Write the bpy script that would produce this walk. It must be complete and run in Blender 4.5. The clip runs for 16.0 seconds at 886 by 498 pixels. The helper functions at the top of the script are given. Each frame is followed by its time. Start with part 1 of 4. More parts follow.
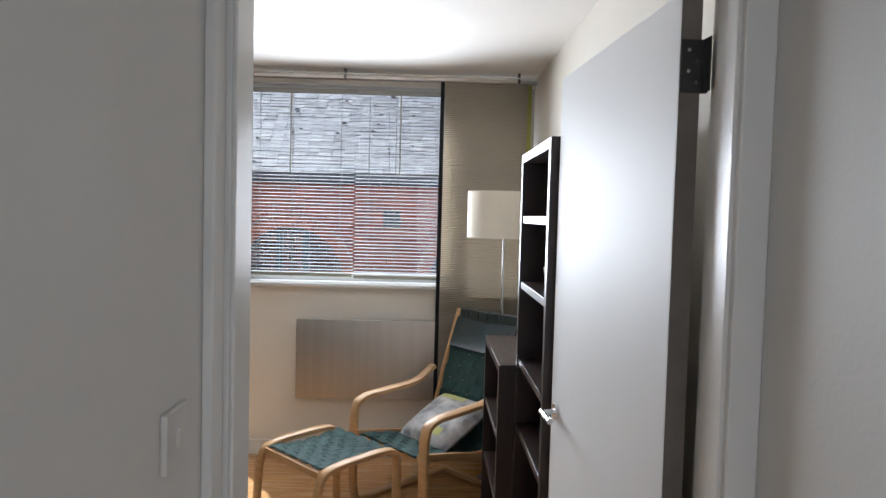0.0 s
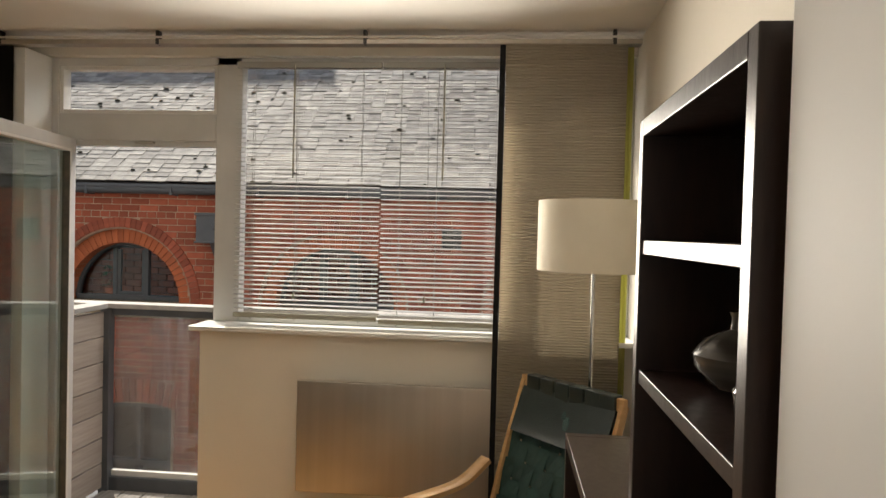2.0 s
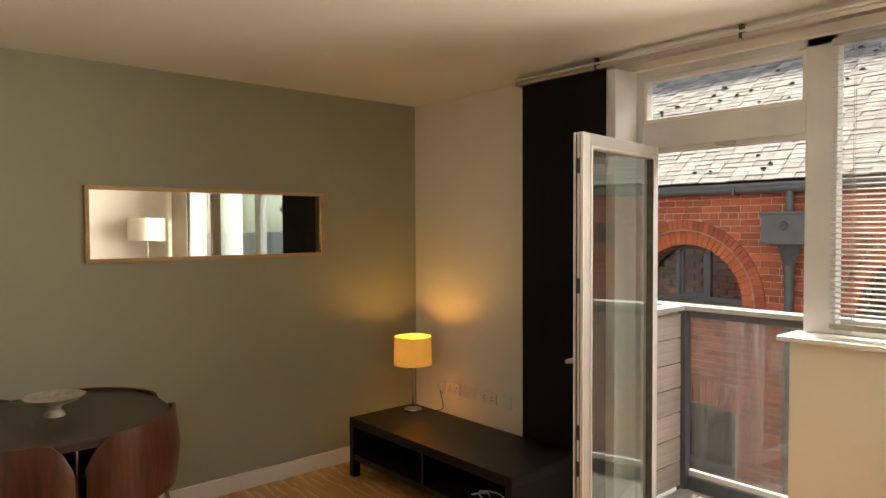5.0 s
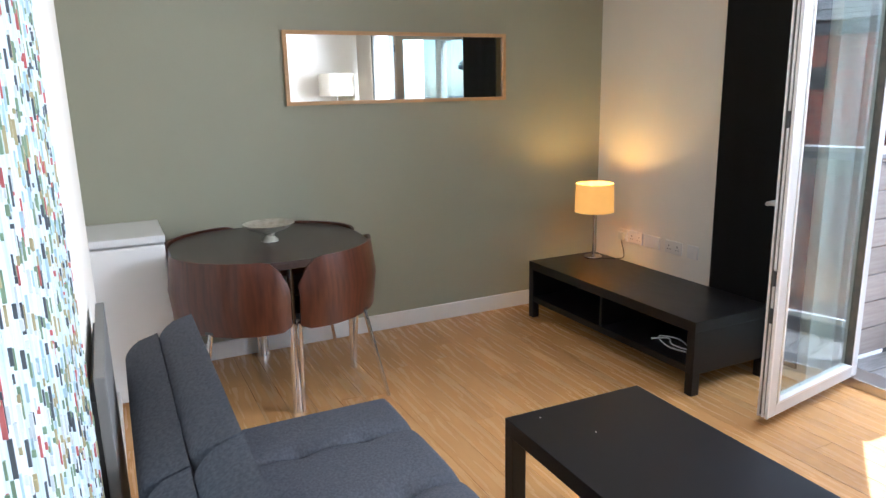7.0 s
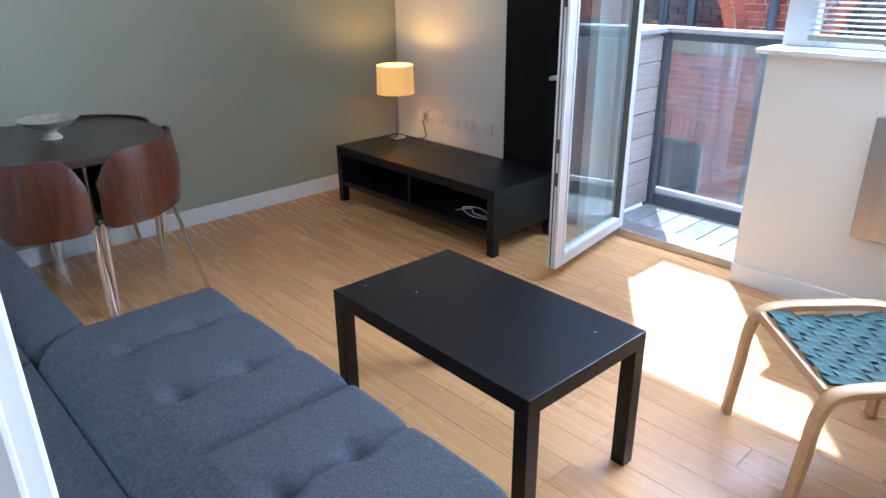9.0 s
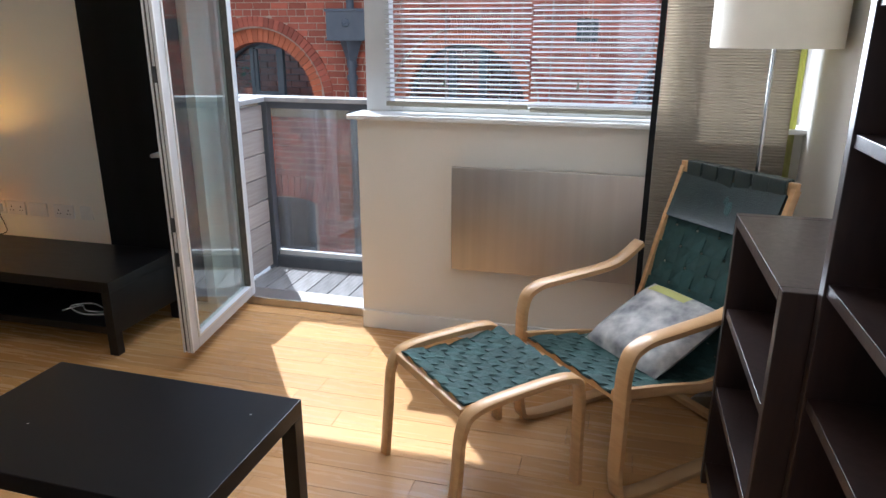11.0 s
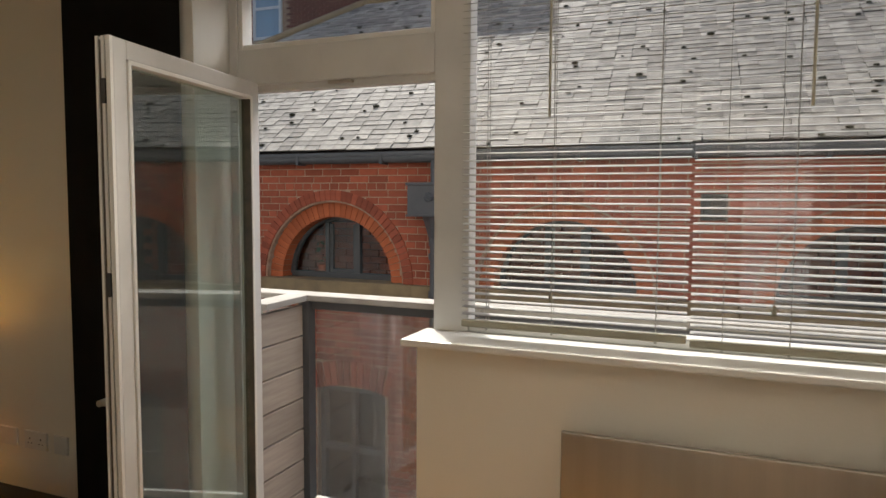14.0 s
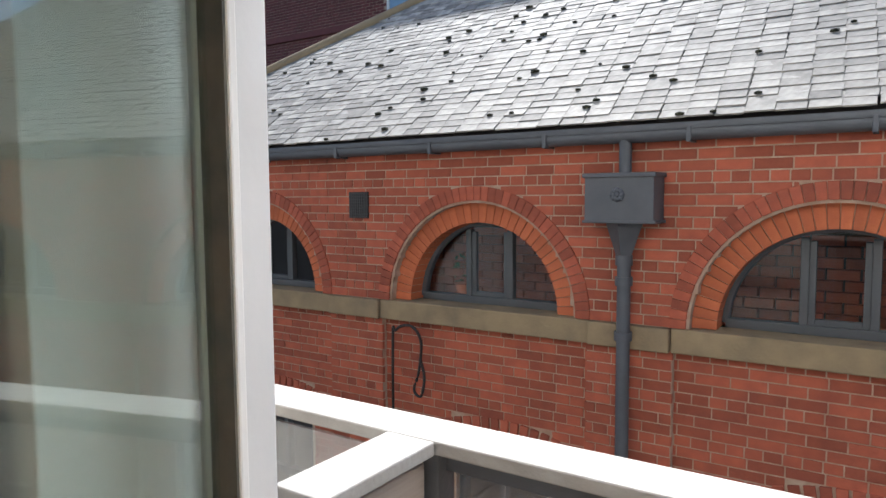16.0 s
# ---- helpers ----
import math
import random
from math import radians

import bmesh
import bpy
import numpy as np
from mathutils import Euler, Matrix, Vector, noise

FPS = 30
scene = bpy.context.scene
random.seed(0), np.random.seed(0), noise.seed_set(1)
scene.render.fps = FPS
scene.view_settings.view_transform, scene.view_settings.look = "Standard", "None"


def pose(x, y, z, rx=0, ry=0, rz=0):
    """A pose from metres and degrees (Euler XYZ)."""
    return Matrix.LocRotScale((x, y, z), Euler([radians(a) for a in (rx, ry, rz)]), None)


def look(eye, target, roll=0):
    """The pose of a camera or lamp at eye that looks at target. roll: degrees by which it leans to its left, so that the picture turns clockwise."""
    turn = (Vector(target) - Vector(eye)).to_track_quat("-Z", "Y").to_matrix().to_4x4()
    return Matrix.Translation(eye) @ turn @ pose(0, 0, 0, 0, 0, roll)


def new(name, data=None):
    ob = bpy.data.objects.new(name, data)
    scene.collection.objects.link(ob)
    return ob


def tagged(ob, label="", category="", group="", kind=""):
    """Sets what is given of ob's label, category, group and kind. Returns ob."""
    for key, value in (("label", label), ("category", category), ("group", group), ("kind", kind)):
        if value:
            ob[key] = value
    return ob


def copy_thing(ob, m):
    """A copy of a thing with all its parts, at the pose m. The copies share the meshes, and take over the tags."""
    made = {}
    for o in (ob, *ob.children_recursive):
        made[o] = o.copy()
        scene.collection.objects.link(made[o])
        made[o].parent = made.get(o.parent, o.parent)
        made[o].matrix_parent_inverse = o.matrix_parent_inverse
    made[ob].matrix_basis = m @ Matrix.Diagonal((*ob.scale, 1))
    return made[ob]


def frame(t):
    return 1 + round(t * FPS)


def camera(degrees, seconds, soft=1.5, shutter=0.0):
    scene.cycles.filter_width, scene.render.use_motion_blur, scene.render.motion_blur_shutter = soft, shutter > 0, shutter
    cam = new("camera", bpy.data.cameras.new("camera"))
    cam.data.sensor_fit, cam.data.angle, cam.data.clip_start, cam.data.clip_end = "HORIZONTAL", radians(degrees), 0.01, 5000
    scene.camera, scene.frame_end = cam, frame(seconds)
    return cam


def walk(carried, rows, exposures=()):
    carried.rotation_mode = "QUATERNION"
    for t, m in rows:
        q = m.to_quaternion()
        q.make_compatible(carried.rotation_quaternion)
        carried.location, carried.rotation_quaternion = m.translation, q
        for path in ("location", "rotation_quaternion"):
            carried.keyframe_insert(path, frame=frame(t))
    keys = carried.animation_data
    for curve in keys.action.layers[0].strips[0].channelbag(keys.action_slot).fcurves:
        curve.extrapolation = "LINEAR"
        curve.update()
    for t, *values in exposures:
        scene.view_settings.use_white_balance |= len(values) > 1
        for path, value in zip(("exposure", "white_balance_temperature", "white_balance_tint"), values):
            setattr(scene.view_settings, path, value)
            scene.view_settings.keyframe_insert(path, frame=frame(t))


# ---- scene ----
cam = camera(66.1, 16.0)
PATH = [
    (0, (0.832, 2.634, 1.595), (0.868, 4.631, 1.499), 1.5),
    (0.5, (0.904, 3.165, 1.597), (0.935, 5.163, 1.508), 1.7),
    (1, (0.947, 3.565, 1.611), (0.945, 5.563, 1.532), 1.6),
    (1.5, (0.951, 3.849, 1.607), (0.874, 5.847, 1.547), 1.5),
    (2, (0.929, 3.996, 1.608), (0.741, 5.986, 1.562), 1.5),
    (2.5, (0.896, 4.043, 1.594), (0.541, 6.011, 1.557), 1.1),
    (3, (0.887, 4.055, 1.618), (0.236, 5.946, 1.579), 0.9),
    (3.5, (0.81, 4.022, 1.637), (-0.124, 5.79, 1.592), 0.2),
    (4, (0.781, 4.032, 1.633), (-0.389, 5.654, 1.593), -0.0),
    (4.5, (0.751, 4.033, 1.633), (-0.601, 5.506, 1.6), -0.5),
    (4.7, (0.738, 4.04, 1.629), (-0.687, 5.443, 1.597), -0.3),
    (6.8, (0.698, 4.017, 1.499), (-1.066, 4.884, 1.131), -1.1),
    (7, (0.701, 4.011, 1.487), (-1.052, 4.863, 1.039), -1.3),
    (7.5, (0.718, 3.976, 1.481), (-1.0, 4.802, 0.877), -1.4),
    (8, (0.736, 3.936, 1.468), (-0.934, 4.788, 0.773), -1.4),
    (8.5, (0.77, 3.901, 1.478), (-0.79, 4.902, 0.728), -0.9),
    (9, (0.782, 3.893, 1.488), (-0.57, 5.152, 0.722), -0.6),
    (9.5, (0.765, 3.888, 1.483), (-0.343, 5.366, 0.716), 0.1),
    (10, (0.76, 3.897, 1.478), (-0.057, 5.557, 0.719), 0.6),
    (10.2, (0.759, 3.902, 1.481), (0.049, 5.611, 0.722), 0.8),
    (12.5, (0.745, 4.028, 1.636), (0.361, 5.981, 1.435), 0.4),
    (13, (0.702, 4.263, 1.646), (0.231, 6.201, 1.492), 0.3),
    (13.5, (0.571, 4.626, 1.629), (-0.055, 6.52, 1.485), 0.2),
    (14, (0.39, 5.114, 1.596), (-0.367, 6.96, 1.452), 0.3),
    (14.5, (0.125, 5.581, 1.582), (-0.785, 7.355, 1.435), 0.2),
    (15, (-0.175, 6.031, 1.584), (-1.205, 7.739, 1.436), -0.3),
    (15.5, (-0.464, 6.478, 1.623), (-1.556, 8.146, 1.46), -0.4),
    (16, (-0.714, 6.811, 1.622), (-1.822, 8.469, 1.466), -0.4),
]
EXPOSURES = [(0, 0.6, 5300, 10), (0.5, 0.6, 5300, 10), (1, 0.3, 6100, 10), (2, 0.2, 6900, 10), (3, 0.3, 7300, 10), (4.7, 0.75, 7400, 10), (6.8, 1.75, 5100, 10), (8, 1.9, 4700, 10), (8.6, 1.85, 4500, 10), (9.2, 1.6, 4300, 10), (10.2, 1.1, 4300, 10), (12.3, 0.5, 6700, 10), (14, 0.1, 6700, 10), (14.6, 0.05, 6300, 10), (15, 0.1, 6200, 10), (15.5, 0.45, 6100, 10), (16, 0.6, 6000, 10)]
walk(cam, [(t, look(eye, target, roll)) for t, eye, target, roll in PATH], EXPOSURES)

# ---- world and sun ----
world = bpy.data.worlds.new("sky")
scene.world = world
world.use_nodes = True
wn = world.node_tree.nodes
sky = wn.new("ShaderNodeTexSky")
sky.sky_type, sky.sun_disc = "NISHITA", False
sky.sun_elevation, sky.sun_rotation = radians(52), radians(-36)
world.node_tree.links.new(sky.outputs[0], wn["Background"].inputs[0])
wn["Background"].inputs[1].default_value = 0.14
sun = new("sun", bpy.data.lights.new("sun", "SUN"))
sun.data.energy, sun.data.angle, sun.data.color = 4.0, radians(0.6), (1.0, 0.95, 0.87)
sun.matrix_world = look((-5.9 * 0.62, 8.1 * 0.62, 7.9), (0, 0, 0))

# added lamps: sky stand-ins over the balcony and in the window's opening, an unseen fill at the hall's closed far end
for nm, eye, target, w, h, power, col, spread in (("balcony_sky_fill", (-0.6, 8.0, 3.05), (-0.6, 5.9, 0.0), 3.2, 0.9, 62, (1.0, 0.96, 0.90), 180),
                                                  ("window_sky_fill", (0.24, 7.225, 1.66), (0.24, 6.225, 1.66), 1.28, 0.92, 36, (1.0, 0.94, 0.85), 135),
                                                  ("hall_fill", (0.95, 1.17, 1.3), (0.95, 4.0, 1.3), 0.7, 1.9, 4, (1.0, 0.97, 0.92), 180)):
    a = new(nm, bpy.data.lights.new(nm, "AREA"))
    a.data.shape, a.data.size, a.data.size_y, a.data.energy, a.data.color = "RECTANGLE", w, h, power, col
    a.data.spread = radians(spread)
    a.matrix_world = look(eye, target)

# ---- materials ----
def material(name, col, col2=None, scale=6.0, rough=0.5, metal=0.0, bump=0.0, bscale=60.0, stretch=(1, 1, 1), island=0.0, objvar=0.0, spec=0.5, coat=0.0, rvar=0.0):
    """Two-colour noise with fine relief; island and objvar vary the brightness piece by piece."""
    m = bpy.data.materials.new(name)
    m.use_nodes = True
    nt = m.node_tree
    N, L = nt.nodes, nt.links
    b = N["Principled BSDF"]
    b.inputs["Roughness"].default_value = rough
    b.inputs["Metallic"].default_value = metal
    b.inputs["Specular IOR Level"].default_value = spec
    b.inputs["Coat Weight"].default_value = coat
    b.inputs["Coat Roughness"].default_value = 0.25
    tc = N.new("ShaderNodeTexCoord")
    mp = N.new("ShaderNodeMapping")
    mp.inputs["Scale"].default_value = stretch
    L.new(tc.outputs["Object"], mp.inputs[0])
    n1 = N.new("ShaderNodeTexNoise")
    n1.inputs["Scale"].default_value, n1.inputs["Detail"].default_value = scale, 6
    L.new(mp.outputs[0], n1.inputs[0])
    mix = N.new("ShaderNodeMix")
    mix.data_type = "RGBA"
    mix.inputs["A"].default_value = (*col, 1)
    mix.inputs["B"].default_value = (*(col2 or [c * 0.85 for c in col]), 1)
    ramp = N.new("ShaderNodeMapRange")
    ramp.inputs["From Min"].default_value, ramp.inputs["From Max"].default_value = 0.3, 0.7
    L.new(n1.outputs[0], ramp.inputs[0])
    L.new(ramp.outputs[0], mix.inputs["Factor"])
    out = mix.outputs["Result"]
    for amount, node, sock in ((island, "ShaderNodeNewGeometry", "Random Per Island"), (objvar, "ShaderNodeObjectInfo", "Random")):
        if amount:
            g = N.new(node)
            r = N.new("ShaderNodeMapRange")
            r.inputs["To Min"].default_value, r.inputs["To Max"].default_value = 1 - amount, 1 + amount
            L.new(g.outputs[sock], r.inputs[0])
            h = N.new("ShaderNodeHueSaturation")
            L.new(r.outputs[0], h.inputs["Value"])
            L.new(out, h.inputs["Color"])
            out = h.outputs[0]
    L.new(out, b.inputs["Base Color"])
    if rvar:
        r = N.new("ShaderNodeMapRange")
        r.inputs["To Min"].default_value, r.inputs["To Max"].default_value = rough - rvar, rough + rvar
        L.new(n1.outputs[0], r.inputs[0])
        L.new(r.outputs[0], b.inputs["Roughness"])
    if bump:
        n2 = N.new("ShaderNodeTexNoise")
        n2.inputs["Scale"].default_value, n2.inputs["Detail"].default_value = bscale, 5
        L.new(mp.outputs[0], n2.inputs[0])
        bp = N.new("ShaderNodeBump")
        bp.inputs["Strength"].default_value, bp.inputs["Distance"].default_value = bump, 0.01
        L.new(n2.outputs[0], bp.inputs["Height"])
        L.new(bp.outputs[0], b.inputs["Normal"])
    return m


def glass_material(name, tint=(1, 1, 1), gloss=0.12, dirt=0.0, share=1.6):
    """Thin clear pane: see-through with a mirror share that grows at grazing angles, and a film of dust."""
    m = bpy.data.materials.new(name)
    m.use_nodes = True
    N, L = m.node_tree.nodes, m.node_tree.links
    N.remove(N["Principled BSDF"])
    tr, gl, mx, fr = (N.new("ShaderNodeBsdfTransparent"), N.new("ShaderNodeBsdfGlossy"), N.new("ShaderNodeMixShader"), N.new("ShaderNodeLayerWeight"))
    tr.inputs[0].default_value = (*tint, 1)
    gl.inputs["Roughness"].default_value = 0.0
    fr.inputs["Blend"].default_value = 0.5
    grow, base = N.new("ShaderNodeMath"), N.new("ShaderNodeMath")
    grow.operation, base.operation = "POWER", "MULTIPLY_ADD"
    grow.inputs[1].default_value = 5.0
    base.inputs[1].default_value, base.inputs[2].default_value = 0.96, 0.04
    L.new(fr.outputs["Facing"], grow.inputs[0])
    L.new(grow.outputs[0], base.inputs[0])
    mul = N.new("ShaderNodeMath")
    mul.operation, mul.use_clamp = "MULTIPLY_ADD", True
    mul.inputs[1].default_value, mul.inputs[2].default_value = share, gloss * 0.3
    L.new(base.outputs[0], mul.inputs[0])
    L.new(mul.outputs[0], mx.inputs[0])
    L.new(tr.outputs[0], mx.inputs[1])
    L.new(gl.outputs[0], mx.inputs[2])
    last = mx.outputs[0]
    if dirt:
        df, m2, no, tc = N.new("ShaderNodeBsdfDiffuse"), N.new("ShaderNodeMixShader"), N.new("ShaderNodeTexNoise"), N.new("ShaderNodeTexCoord")
        df.inputs[0].default_value = (0.7, 0.7, 0.68, 1)
        no.inputs["Scale"].default_value, no.inputs["Detail"].default_value = 4.0, 5
        L.new(tc.outputs["Object"], no.inputs[0])
        k = N.new("ShaderNodeMath")
        k.operation = "MULTIPLY"
        k.inputs[1].default_value = dirt
        L.new(no.outputs[0], k.inputs[0])
        L.new(k.outputs[0], m2.inputs[0])
        L.new(last, m2.inputs[1])
        L.new(df.outputs[0], m2.inputs[2])
        last = m2.outputs[0]
    L.new(last, N["Material Output"].inputs[0])
    return m


def glow_shade(name, col, strength, trans=0.6):
    m = material(name, col, rough=0.9, bump=0.15, bscale=300)
    b = m.node_tree.nodes["Principled BSDF"]
    b.inputs["Emission Color"].default_value = (1.0, 0.42, 0.07, 1)
    b.inputs["Emission Strength"].default_value = strength
    return m


M_WALL = material("cream_paint", (0.80, 0.755, 0.67), (0.77, 0.72, 0.63), 1.5, 0.6, bump=0.06, bscale=90)
M_HALL = material("hall_paint", (0.72, 0.71, 0.68), (0.68, 0.67, 0.64), 1.5, 0.6, bump=0.06, bscale=90)
M_GREEN = material("sage_paint", (0.345, 0.345, 0.25), (0.325, 0.322, 0.232), 1.2, 0.55, bump=0.06, bscale=90)
M_CEIL = material("ceiling_paint", (0.86, 0.83, 0.78), (0.84, 0.81, 0.76), 1.0, 0.8, bump=0.04, bscale=120)
M_WHITE = material("white_gloss", (0.80, 0.79, 0.76), (0.76, 0.75, 0.72), 3, 0.32, bump=0.03, bscale=40)
M_DOOR = material("door_paint", (0.80, 0.80, 0.80), (0.77, 0.77, 0.77), 1.5, 0.55, bump=0.04, bscale=25)
M_UPVC = material("frame_paint", (0.68, 0.675, 0.66), (0.60, 0.595, 0.58), 5, 0.38, bump=0.05, bscale=50)
M_SEAL = material("rubber_seal", (0.07, 0.07, 0.06), (0.13, 0.11, 0.085), 20, 0.7)
M_PLANK = material("bamboo_plank", (0.62, 0.350, 0.132), (0.53, 0.285, 0.102), 5, 0.27, bump=0.05, bscale=30, stretch=(0.35, 6, 1), objvar=0.09, rvar=0.06)
M_GAP = material("floor_gap", (0.16, 0.09, 0.04), rough=0.8)
M_BLACK = material("black_brown_laminate", (0.006, 0.0055, 0.006), (0.010, 0.009, 0.009), 12, 0.34, spec=0.28, bump=0.05, bscale=70, stretch=(1, 8, 8), rvar=0.08)
M_WENGE = material("dark_brown_veneer", (0.030, 0.016, 0.012), (0.018, 0.010, 0.008), 10, 0.33, bump=0.06, bscale=60, stretch=(6, 6, 1), rvar=0.08)
M_WALNUT = material("walnut_veneer", (0.105, 0.033, 0.015), (0.05, 0.016, 0.008), 7, 0.28, bump=0.05, bscale=60, stretch=(7, 7, 0.5), coat=0.3)
M_BIRCH = material("bent_birch", (0.60, 0.37, 0.17), (0.50, 0.29, 0.12), 8, 0.35, bump=0.05, bscale=60, stretch=(1, 1, 6))
M_WEB = material("green_webbing", (0.028, 0.075, 0.068), (0.020, 0.055, 0.050), 40, 0.75, bump=0.5, bscale=350, objvar=0.25)
M_LEATHER = material("dark_green_leather", (0.018, 0.032, 0.028), (0.012, 0.022, 0.020), 20, 0.42, bump=0.25, bscale=180)
M_SOFA = material("charcoal_wool", (0.112, 0.114, 0.130), (0.062, 0.064, 0.076), 130, 0.95, bump=0.7, bscale=420, spec=0.2)
M_CHROME = material("chrome", (0.75, 0.75, 0.75), rough=0.12, metal=1.0)
M_STEEL = material("brushed_steel", (0.58, 0.54, 0.49), (0.52, 0.48, 0.43), 3, 0.36, metal=1.0, bump=0.03, bscale=200, stretch=(8, 1, 0.15), rvar=0.05)
M_DARKSTEEL = material("dark_metal", (0.10, 0.10, 0.10), (0.07, 0.07, 0.07), 20, 0.4, metal=0.8)
M_CURTAIN = material("black_cotton", (0.008, 0.008, 0.009), rough=0.9, bump=0.3, bscale=300)
M_BLINDFAB = material("ribbed_cream_fabric", (0.50, 0.45, 0.36), (0.46, 0.41, 0.33), 3, 0.9, bump=0.2, bscale=250)
M_LIME = material("lime_fabric", (0.50, 0.49, 0.17), (0.45, 0.44, 0.15), 10, 0.9)
M_SLAT = material("blind_slat", (0.42, 0.415, 0.39), rough=0.4)
M_RAILTRIM = material("olive_rail", (0.42, 0.40, 0.31), rough=0.5)
M_SHADE = material("cream_shade", (0.78, 0.72, 0.60), (0.74, 0.68, 0.56), 8, 0.9, bump=0.2, bscale=300)
M_GLOW = glow_shade("lit_shade", (0.85, 0.52, 0.15), 0.22)
M_PLASTIC = material("white_plastic", (0.78, 0.76, 0.72), rough=0.35)
M_FRIDGE = material("white_enamel", (0.80, 0.79, 0.77), (0.76, 0.75, 0.73), 2, 0.3, bump=0.05, bscale=200)
M_MIRROR = material("mirror_glass", (0.92, 0.93, 0.92), (0.92, 0.93, 0.92), rough=0.01, metal=1.0)
M_GLASS = glass_material("window_glass", share=0.9)
M_DOORGLASS = glass_material("door_glass", (0.86, 0.94, 0.92), 0.25, 0.06)
M_BALGLASS = glass_material("balcony_glass", (0.90, 0.92, 0.94), 0.25, 0.16)
M_GREYWOOD = material("weathered_cedar", (0.42, 0.36, 0.31), (0.30, 0.25, 0.22), 6, 0.75, bump=0.35, bscale=40, stretch=(1, 0.6, 9), objvar=0.15)
M_DECK = material("grey_decking", (0.27, 0.25, 0.23), (0.17, 0.155, 0.14), 8, 0.8, bump=0.4, bscale=50, stretch=(8, 1, 1), objvar=0.2)
M_RAILTOP = material("bleached_rail", (0.40, 0.385, 0.36), (0.28, 0.265, 0.245), 7, 0.7, bump=0.3, bscale=60)
M_BRICK = material("red_brick", (0.40, 0.100, 0.050), (0.29, 0.072, 0.040), 9, 0.85, bump=0.45, bscale=60, island=0.28)
M_BRICKO = material("red_brick_piece", (0.40, 0.100, 0.050), (0.29, 0.072, 0.040), 9, 0.85, bump=0.45, bscale=60, objvar=0.28)
M_ARCH = material("orange_rubbed_brick", (0.50, 0.140, 0.055), (0.41, 0.108, 0.045), 9, 0.85, bump=0.3, bscale=70, objvar=0.16)
M_DKBRICK = material("dark_red_brick", (0.17, 0.045, 0.04), (0.12, 0.035, 0.03), 9, 0.85, bump=0.4, bscale=60, island=0.2)
M_MORTAR = material("lime_mortar", (0.50, 0.38, 0.28), (0.36, 0.23, 0.16), 12, 0.95, bump=0.5, bscale=90)
M_STONE = material("sandstone_band", (0.34, 0.25, 0.14), (0.22, 0.165, 0.10), 5, 0.9, bump=0.5, bscale=50)
M_SLATE = material("roof_slate", (0.36, 0.335, 0.29), (0.17, 0.16, 0.14), 9, 0.7, bump=0.35, bscale=30, island=0.38, rvar=0.1)
M_SLATEO = material("roof_slate_piece", (0.36, 0.335, 0.29), (0.17, 0.16, 0.14), 9, 0.7, bump=0.35, bscale=30, objvar=0.38, rvar=0.1)
M_MOSS = material("dark_moss", (0.025, 0.024, 0.018), (0.045, 0.045, 0.02), 60, 1.0, bump=0.8, bscale=200)
M_LEAD = material("grey_iron_paint", (0.095, 0.10, 0.11), (0.075, 0.08, 0.088), 8, 0.5, bump=0.2, bscale=80)
M_DKFRAME = material("grey_window_paint", (0.085, 0.09, 0.095), rough=0.5)
# near-black that stands for unlit space behind panes, deck boards and slates
M_UNLIT = material("unlit_dark_brown", (0.05, 0.04, 0.035), rough=0.9)
M_ASPHALT = material("asphalt", (0.06, 0.06, 0.06), (0.04, 0.04, 0.04), 3, 0.9, bump=0.3, bscale=80)
M_CABLE = material("black_cable", (0.012, 0.012, 0.012), rough=0.5)


# ---- builders ----
def box(bm, x0, x1, y0, y1, z0, z1, bevel=0.0, seg=2, m=None):
    vs = bmesh.ops.create_cube(bm, size=1)["verts"]
    for v in vs:
        v.co = Vector((x0 + (v.co.x + 0.5) * (x1 - x0), y0 + (v.co.y + 0.5) * (y1 - y0), z0 + (v.co.z + 0.5) * (z1 - z0)))
    if m is not None:
        bmesh.ops.transform(bm, matrix=m, verts=vs)
    if bevel:
        es = list({e for v in vs for e in v.link_edges})
        bmesh.ops.bevel(bm, geom=es, offset=bevel, segments=seg, affect="EDGES", profile=0.5)
    return bm


def boxes(*specs, bevel=0.0):
    bm = bmesh.new()
    for s in specs:
        box(bm, *s, bevel=bevel)
    return bm


def cyl(bm, p, q, r, r2=None, n=16):
    p, q = Vector(p), Vector(q)
    d = q - p
    m = Matrix.Translation((p + q) / 2) @ d.to_track_quat("Z", "Y").to_matrix().to_4x4()
    bmesh.ops.create_cone(bm, cap_ends=True, segments=n, radius1=r, radius2=r if r2 is None else r2, depth=d.length, matrix=m)
    return bm


